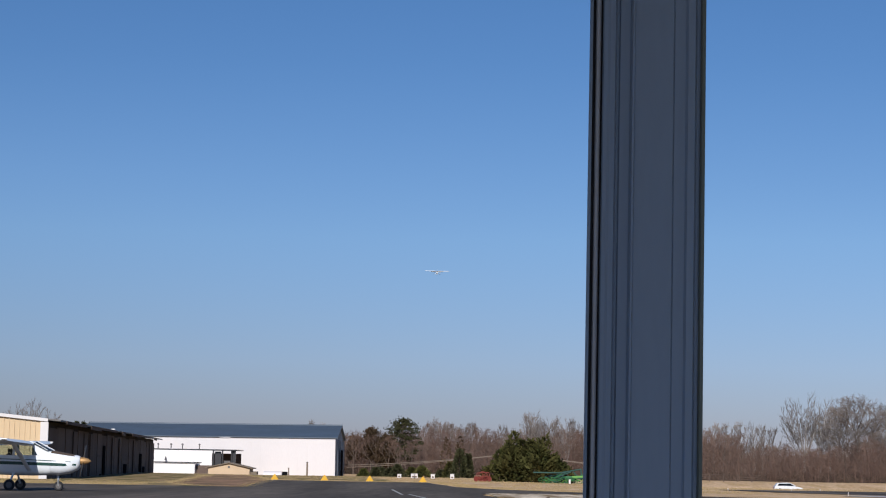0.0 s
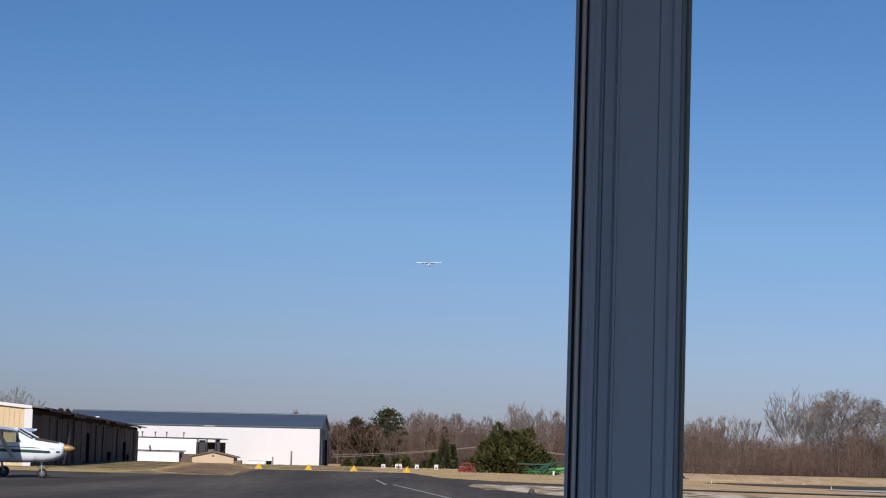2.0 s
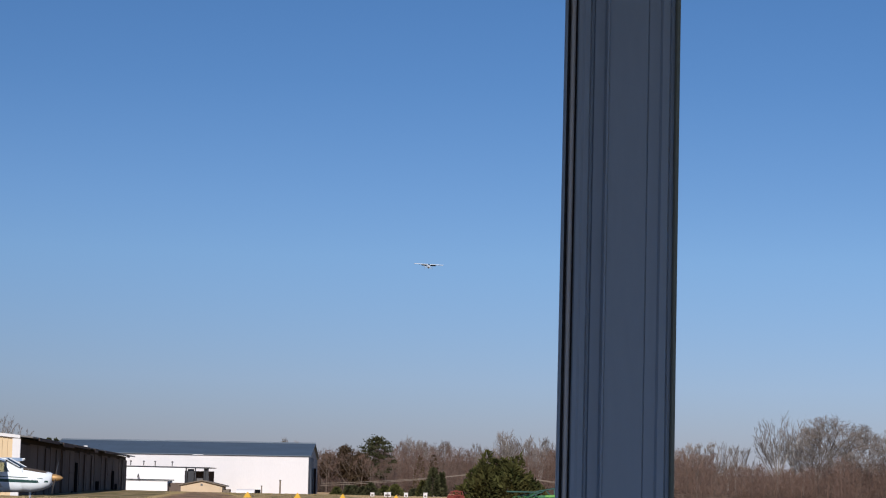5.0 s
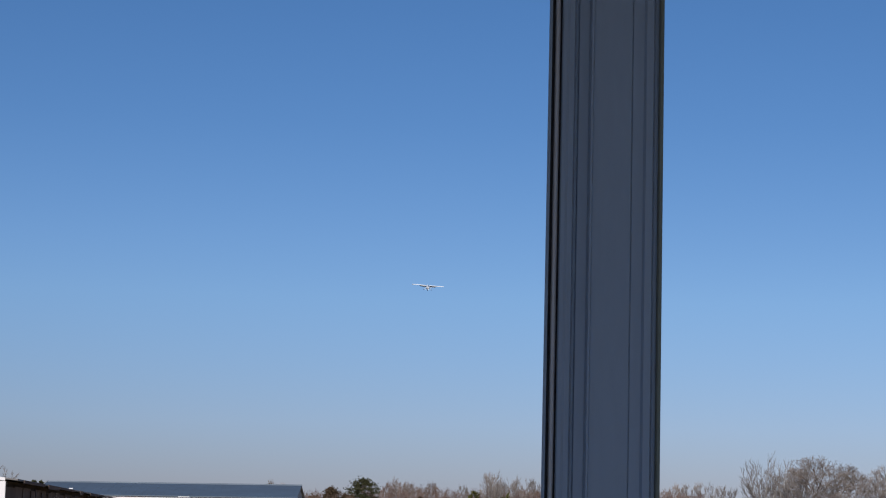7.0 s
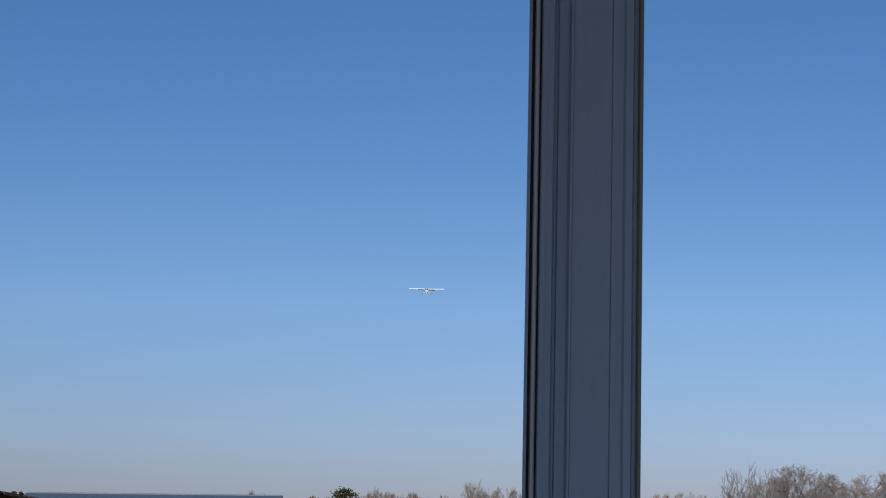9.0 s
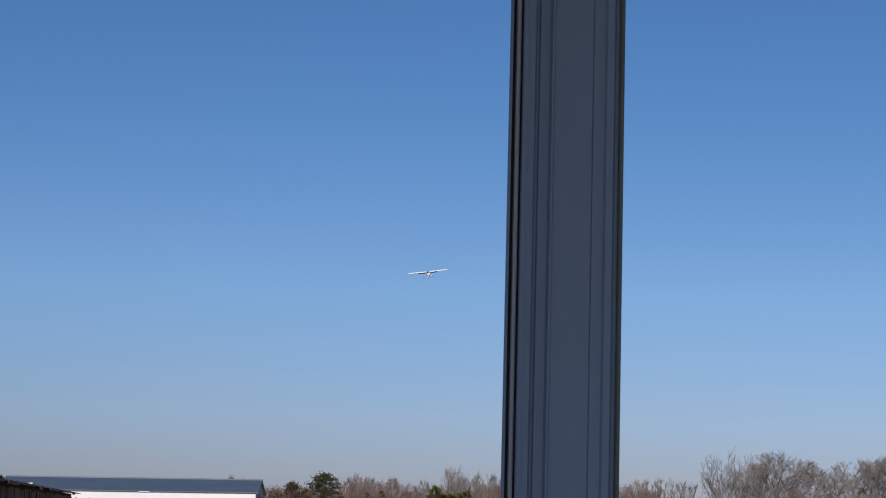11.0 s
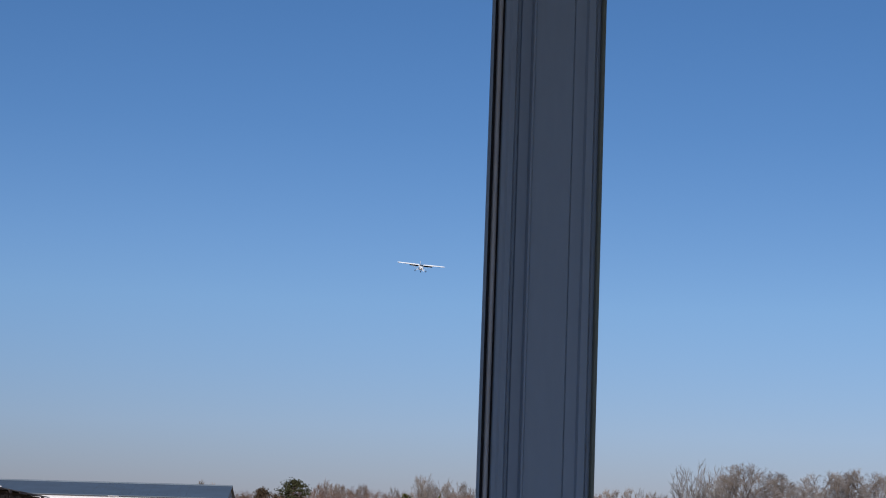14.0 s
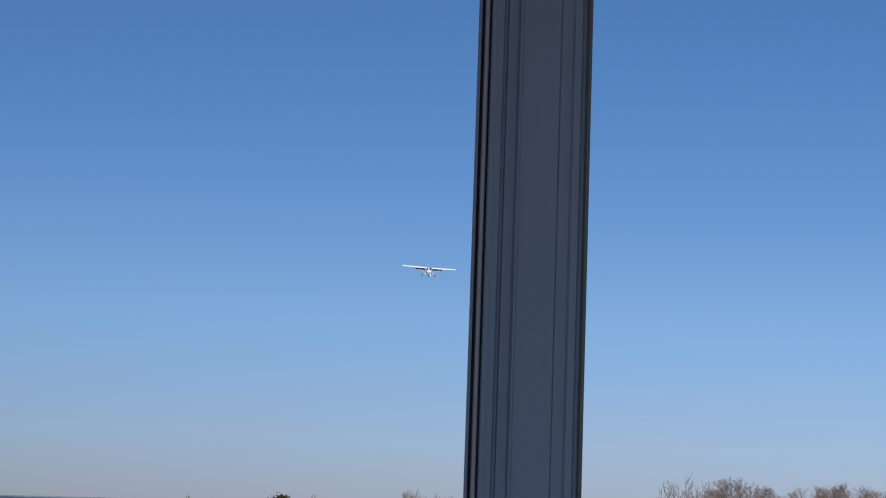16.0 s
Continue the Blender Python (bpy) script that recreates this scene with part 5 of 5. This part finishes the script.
# ---- small things on the field ----
def build_field_things():
    for x in (-12.2, -8.5, -5.15, -1.2):
        y = 152.0
        p = thing("marker", pose(x, y, ground_z(x, y)), "yellow pyramid marker at the edge of the apron", "marker", "yellow edge markers")
        bm = bmesh.new()
        loft(bm, [[Vector((s * a, t * a, z)) for s, t in ((-1, -1), (1, -1), (1, 1), (-1, 1))] for z, a in ((0.0, 0.30), (0.05, 0.29), (0.42, 0.05), (0.45, 0.025))])
        part("pyramid", bm, M_YELLOW, p)
        part("base_board", boxed(-0.38, 0.38, -0.38, 0.38, -0.04, 0.03), M_WOOD, p)
    for px, h in ((-3.5, 0.55), (-2.3, 0.6), (-2.05, 0.62), (-0.55, 0.6), (1.15, 0.64)):
        y = 180.0
        b = thing("hive_box", pose(px, y, ground_z(px, y)), "small white wooden box on short legs", "box", "white boxes on the grass")
        part("body", boxed(-0.17, 0.17, -0.2, 0.2, 0.10, h - 0.15, bevel=0.01), M_WHITE, b)
        part("lid", boxed(-0.19, 0.19, -0.23, 0.23, h - 0.15, h - 0.11), M_WHITE, b)
        part("front_slot", boxed(-0.09, 0.09, -0.215, -0.2, 0.16, 0.30), M_WOOD, b)
        for s in (-0.13, 0.13):
            for t in (-0.15, 0.15):
                part("leg", boxed(s - 0.025, s + 0.025, t - 0.025, t + 0.025, -0.1, 0.10), M_WOOD, b)
    # red implement
    r = thing("disc_harrow", pose(3.60, 168.6, ground_z(3.60, 168.6)), "faded red farm implement with discs and a bent frame", "implement")
    fr = bmesh.new()
    for a, b in (((-0.6, 0, 0.4), (0.6, 0, 0.4)), ((-0.6, 0.5, 0.4), (0.6, 0.5, 0.4)), ((-0.6, 0, 0.4), (-0.45, 0.2, 0.7)), ((0.6, 0, 0.4), (0.5, 0.2, 0.75)), ((0.3, 0.3, 0.4), (0.35, 0.2, 0.8)), ((-0.45, 0.2, 0.7), (0.5, 0.2, 0.75))):
        rod(fr, a, b, 0.03, sides=6)
    part("frame", fr, M_RED, r)
    for i in range(4):
        x = -0.55 + i * 0.36
        part("disc", rod(bmesh.new(), (x - 0.012, 0.02, 0.22), (x + 0.012, -0.02, 0.22), 0.22, sides=14), M_RED, r)
    rim = bmesh.new()
    for k in range(14):
        t0, t1 = k * math.pi / 7, (k + 1) * math.pi / 7
        rod(rim, (0.4 * math.cos(t0), -0.3, 0.42 + 0.4 * math.sin(t0)), (0.4 * math.cos(t1), -0.3, 0.42 + 0.4 * math.sin(t1)), 0.032, sides=5)
        if k % 2 == 0:
            rod(rim, (0, -0.3, 0.42), (0.4 * math.cos(t0), -0.3, 0.42 + 0.4 * math.sin(t0)), 0.022, sides=5)
    part("wheel_rim", rim, M_RED, r)
    for k in range(5):
        t = k * 1.257
        part("spoke", rod(bmesh.new(), (0.25, -0.15, 0.42), (0.25 + 0.37 * math.cos(t), -0.15, 0.42 + 0.37 * math.sin(t)), 0.02, sides=4), M_RED, r)
    # green implements
    g = thing("hay_rake", pose(9.6, 163, ground_z(9.6, 163)), "green farm hay rake with a long teal boom, on dry grass", "implement")
    part("boom", rod(bmesh.new(), (-2.1, 0, 0.86), (0.4, 0, 0.86), 0.06, sides=6), M_TEAL, g, "long dark-teal boom")
    for a, b in (((-0.4, 0, 0.45), (0.9, 0.1, 0.95)), ((0.2, 0, 0.9), (1.75, 0.2, 1.18)), ((0.0, 0.1, 0.3), (0.5, 0, 0.95)), ((1.1, 0.1, 0.95), (1.6, 0, 0.4)), ((1.7, 0.2, 1.18), (1.75, 0, 0.6))):
        part("strut", rod(bmesh.new(), a, b, 0.055, sides=6), M_TEAL, g)
    for i, x in enumerate((-1.25, -0.75, -0.2, 0.35, 0.95, 1.5)):
        ring = bmesh.new()
        for k in range(16):
            t0, t1 = k * math.pi / 8, (k + 1) * math.pi / 8
            R = 0.30
            rod(ring, (x + 0.45 * math.cos(t0), -0.2, 0.28 + R * math.sin(t0) * 0.75), (x + 0.45 * math.cos(t1), -0.2, 0.28 + R * math.sin(t1) * 0.75), 0.016, sides=5)
        w = part("tine_wheel", ring, M_GREEN, g, "bright green tine wheel")
        for k in range(6):
            t = k * math.pi / 3 + 0.2
            part("tine", rod(bmesh.new(), (x, -0.2, 0.28), (x + 0.43 * math.cos(t), -0.2, 0.28 + 0.22 * math.sin(t)), 0.016, sides=4), M_LIME if i % 2 else M_GREEN, w)
    mess = random.Random(7)
    for i in range(44):
        x, z = mess.uniform(-1.3, 1.9), mess.uniform(0.1, 0.7)
        t, l = mess.uniform(-0.6, 0.6), mess.uniform(0.3, 0.8)
        y = mess.uniform(-0.3, 0.5)
        part("strut", rod(bmesh.new(), (x, y, z), (x + l * math.cos(t), y + mess.uniform(-0.2, 0.2), max(0.05, z + l * math.sin(t))), mess.uniform(0.02, 0.045), sides=5), (M_TEAL, M_GREEN, M_TEAL, M_DARK)[i % 4], g)
    part("hopper", boxed(0.45, 1.2, -0.1, 0.5, 0.25, 0.62, bevel=0.05), M_GREEN, g)
    part("hose_box", boxed(0.72, 0.86, -0.32, -0.22, 0.02, 0.36), M_WHITE, g, "pale upright box")
    part("tank", rod(bmesh.new(), (1.0, 0, 0.52), (1.9, 0, 0.56), 0.12, sides=10), M_LIME, g)
    # cable and its pole
    pole = thing("utility_pole", pose(9.9, 250, ground_z(9.9, 250)), "short weathered wooden utility pole behind the juniper", "pole")
    part("shaft", rod(bmesh.new(), (0, 0, -0.3), (0, 0, 4.5), 0.12, 0.09), M_WOOD, pole)
    part("cross_arm", boxed(-0.05, 0.05, -0.6, 0.6, 4.1, 4.22), M_WOOD, pole)
    cable = thing("overhead_cable", pose(0, 250, 0), "pale slack overhead cable in front of the wood", "cable")
    for dz, dy in ((0.0, 0.0), (0.28, 3.0)):
        for x0, z0, x1, z1, sag in ((-11.3, 0.95, 9.9, 3.1, 0.25), (9.9, 3.1, 26.0, 1.2, 0.3)):
            bm = bmesh.new()
            pts = [Vector((x0 + (x1 - x0) * i / 14, dy, z0 + (z1 - z0) * i / 14 + dz * (1 - i / 14 if x0 < 0 else i / 14) - sag * 4 * (i / 14) * (1 - i / 14))) for i in range(15)]
            for p, q in zip(pts, pts[1:]):
                rod(bm, p, q, 0.034, sides=5)
            part("wire", bm, M_CABLE, cable)
    # rail fence before the wood
    fence = thing("rail_fence", pose(0, 378, 0), "dark weathered rail fence before the bare wood", "fence")
    x = 24.0
    while x < 58:
        z = ground_z(x, 378)
        part("post", boxed(x - 0.08, x + 0.08, -0.08, 0.08, z - 0.2, z + 1.35), M_BROWN, fence)
        z2 = ground_z(x + 2.6, 378)
        for h in (0.45, 0.85, 1.25):
            bm = rod(bmesh.new(), (x, -0.1, z + h), (x + 2.6, -0.1, z2 + h), 0.05, sides=5)
            part("rail", bm, M_BROWN, fence)
        x += 2.6
    for x, y in ((18.5, 131), (23.6, 137), (25.7, 138), (23.2, 116)):
        e = thing("edge_marker", pose(x, y, ground_z(x, y)), "short white taxiway edge marker in dry grass", "marker", "white edge markers")
        part("stake", rod(bmesh.new(), (0, 0, -0.05), (0, 0, 0.13), 0.018), M_WHITE, e)
        part("cap", rod(bmesh.new(), (0, 0, 0.13), (0, 0, 0.17), 0.028, 0.018), M_WHITE, e)


def build_taxi_light():
    x, y = 3.95, 74.0
    t = thing("taxi_light", pose(x, y, ground_z(x, y) + 0.04), "small dark taxi light beside the apron", "light")
    part("base", rod(bmesh.new(), (0, 0, 0), (0, 0, 0.05), 0.14, 0.12, 14), M_PROP, t)
    dome = bmesh.new()
    bmesh.ops.create_uvsphere(dome, u_segments=12, v_segments=6, radius=0.10, matrix=Matrix.Translation((0, 0, 0.07)))
    part("dome", dome, M_GLARE, t, smooth=True)


def build_ground_cover():
    rng = random.Random(9)
    v, f = [], []

    def clump(x, y, size, blades):
        z = ground_z(x, y)
        for _ in range(blades):
            t, h, w = rng.uniform(0, 6.28), size * rng.uniform(0.5, 1.2), 0.012 + 0.012 * rng.random()
            a, b = x + rng.uniform(-0.12, 0.12), y + rng.uniform(-0.12, 0.12)
            k = len(v)
            v.extend((Vector((a - w, b, z - 0.02)), Vector((a + w, b, z - 0.02)), Vector((a + 0.6 * h * math.cos(t), b + 0.6 * h * math.sin(t), z + h))))
            f.append((k, k + 1, k + 2))

    right_y, right_x = (97, 104, 110, 122, 140, 150), (8.6, 7.8, 4.5, 1.3, 0.1, -0.6)
    for i in range(1500):
        y = rng.uniform(97, 150)
        clump(float(np.interp(y, right_y, right_x)) + abs(rng.gauss(0, 0.9)) + 0.1, y, 0.07, 6)
    for i in range(1400):
        clump(rng.uniform(-14.0, 0.5), 150.6 + abs(rng.gauss(0, 1.2)), 0.06, 6)
    # ragged edges of the gravel patch and the lane
    for i in range(400):
        y = rng.uniform(68, 95)
        clump(float(np.interp(y, (68, 74, 80, 90, 95), (5, 3.9, 2.7, 2.1, 4.5))) + rng.gauss(0.1, 0.16), y, 0.04, 5)
    for i in range(500):
        clump(rng.uniform(2.2, 8.2), rng.gauss(95.0, 0.35), 0.04, 5)
    for i in range(900):
        x = rng.uniform(5.0, 26)
        clump(x, float(np.interp(x, (4.0, 7.2, 12, 17, 24, 40), (111, 105, 97.4, 94.6, 91.4, 85))) + rng.gauss(0.05, 0.2), 0.04, 5)
    for i in range(1400):
        y = rng.uniform(104.5, 190)
        edge = (-10.6, -13.2, -15.6, -18.2, -21.8) if i % 3 else (-10.1, -10.4, -11.1, -12.5, -19)
        clump(float(np.interp(y, (104.5, 110, 120, 150, 200), edge)) + rng.gauss(0, 0.35), y, 0.06, 6)
    for i in range(2600):
        clump(rng.uniform(-30, -16), 105 + abs(rng.gauss(0, 9)), 0.06, 6)
    for i in range(5200):
        y = rng.uniform(112, 210)
        x = y * rng.uniform(0.03, 0.26)
        if x < 19 or y > 139:
            clump(x, y, 0.05, 5)
    for i in range(3200):
        y = rng.uniform(155, 208)
        clump(y * rng.uniform(-0.12, 0.05), y, 0.06, 5)
    ob = new("grass_tufts", mesh_from("grass_tufts", v, f, M_STRAW))
    tagged(ob, "short tufts of dead straw-coloured grass", "grass", kind="stuff")
    v, f = [], []
    for i in range(140):
        y = rng.uniform(68, 95)
        x0, x1 = float(np.interp(y, (68, 74, 80, 90, 95), (5, 3.9, 2.7, 2.1, 4.5))), float(np.interp(y, (68, 74, 80, 90, 95), (16, 15, 13.4, 10, 8.2)))
        x = rng.uniform(x0, x1)
        z, r = ground_z(x, y) + 0.04, rng.uniform(0.012, 0.035)
        k = len(v)
        v.extend(Vector((x + r * 1.6 * rng.uniform(0.6, 1.2) * c, y + r * 1.6 * s2, z)) for c, s2 in ((1, 0), (0.3, 0.9), (-0.8, 0.6), (-0.8, -0.6), (0.3, -0.9)))
        v.append(Vector((x, y, z + r)))
        f.extend((k + j, k + (j + 1) % 5, k + 5) for j in range(5))
    ob = new("clods", mesh_from("clods", v, f, M_GRAVEL))
    tagged(ob, "pale clods and stones on a gravel patch", "gravel", kind="stuff")


# ---- what moves ----
# seconds, place of the aircraft in metres, bank in degrees
FLIGHT = (
    (0, -2.5, 912.6, 88.7, 0.3), (0.5, -2.0, 896.8, 86.7, -1.1), (1, -1.3, 881.1, 85.2, -2.3), (1.5, -0.6, 865.3, 83.8, -1.5),
    (2, 0.2, 849.5, 82.4, -1.9), (2.5, 0.5, 833.7, 81.6, 1.5), (3, 0.9, 817.8, 81.6, 4.6), (3.5, 1.2, 801.8, 81.9, 6.0),
    (4, 2.1, 785.8, 82.3, 4.9), (6.5, 6.8, 706.0, 83.4, 0.8), (7, 7.9, 690.1, 83.0, 3.6), (7.5, 9.3, 674.3, 82.0, 4.9),
    (8, 10.6, 658.4, 80.9, 5.0), (8.5, 11.8, 642.6, 79.6, 3.0), (9, 12.9, 626.9, 77.6, 0.0), (11.5, 18.4, 547.9, 69.5, -7.8),
    (12, 18.9, 532.0, 68.3, -5.2), (12.5, 18.8, 516.2, 66.9, -0.7), (13, 18.8, 500.4, 65.6, 2.8), (13.5, 18.6, 484.7, 64.0, 5.6),
    (14, 18.8, 468.8, 62.6, 4.2), (14.5, 19.2, 453.0, 61.2, 3.0), (15, 19.5, 437.2, 59.9, 0.9), (15.5, 20.0, 421.4, 58.2, 2.0),
    (16, 20.4, 405.6, 56.8, 2.7))


def motions():
    # nose-down attitude in degrees, eased along the approach
    dips = ((0, 7.5), (2, 7), (2.5, 4), (3, 0), (3.5, -3), (4, -1.5), (6.5, 4.5), (7.5, 7.5), (9, 8.8), (11.5, 8.3), (16, 9.2))
    walk(flyer, [(t, pose(x, y, z - 1.72, -bank, float(np.interp(t, [d[0] for d in dips], [d[1] for d in dips])), -90)) for t, x, y, z, bank in FLIGHT])
    walk(flyer_prop, [(i * 0.1, pose(2.62, 0, 1.18, (i * 80) % 360)) for i in range(161)])
    for car, x, speed, y, turn in ((car_white, 55.0, 31.0, 322.5, 0), (car_dark, 89.6, -23.9, 339.0, 180), (car_grey, 154.0, -23.4, 339.0, 180)):
        walk(car, [(i * 0.25, pose(x + speed * i * 0.25, y, ground_z(x + speed * i * 0.25, y) + 0.05, 0, 0, turn)) for i in range(65)])


build_ground()
build_paving()
build_shelter()
build_big_hangar()
build_sheds()
build_row_hangar()
parked, parked_prop = build_aircraft("parked_aircraft", pose(-16.57, 80.0, 0.02, 0, 0, 2), "white high-wing light aircraft with dark-green stripes, parked on asphalt",
                                     M_AIR_GREEN, M_BRASS, 0)
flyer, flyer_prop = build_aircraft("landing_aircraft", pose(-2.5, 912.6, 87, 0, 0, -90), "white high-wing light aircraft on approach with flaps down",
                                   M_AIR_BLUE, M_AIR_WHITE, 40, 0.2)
car_white = build_car("car", pose(55, 322.5, -1.86), "white hatchback driving along a country road", M_CAR_WHITE, True)
car_dark = build_car("car", pose(85.9, 327, -1.86, 0, 0, 180), "grey saloon with dark roof driving along a country road", M_CAR_DARK, False, M_CAR_GLASS)
car_grey = build_car("car", pose(147.6, 327, -1.86, 0, 0, 180), "pale silver saloon with dark roof driving along a country road", M_CAR_SILVER, False, M_CAR_GLASS)
build_woods()
build_evergreens()
build_field_things()
build_taxi_light()
build_ground_cover()
motions()
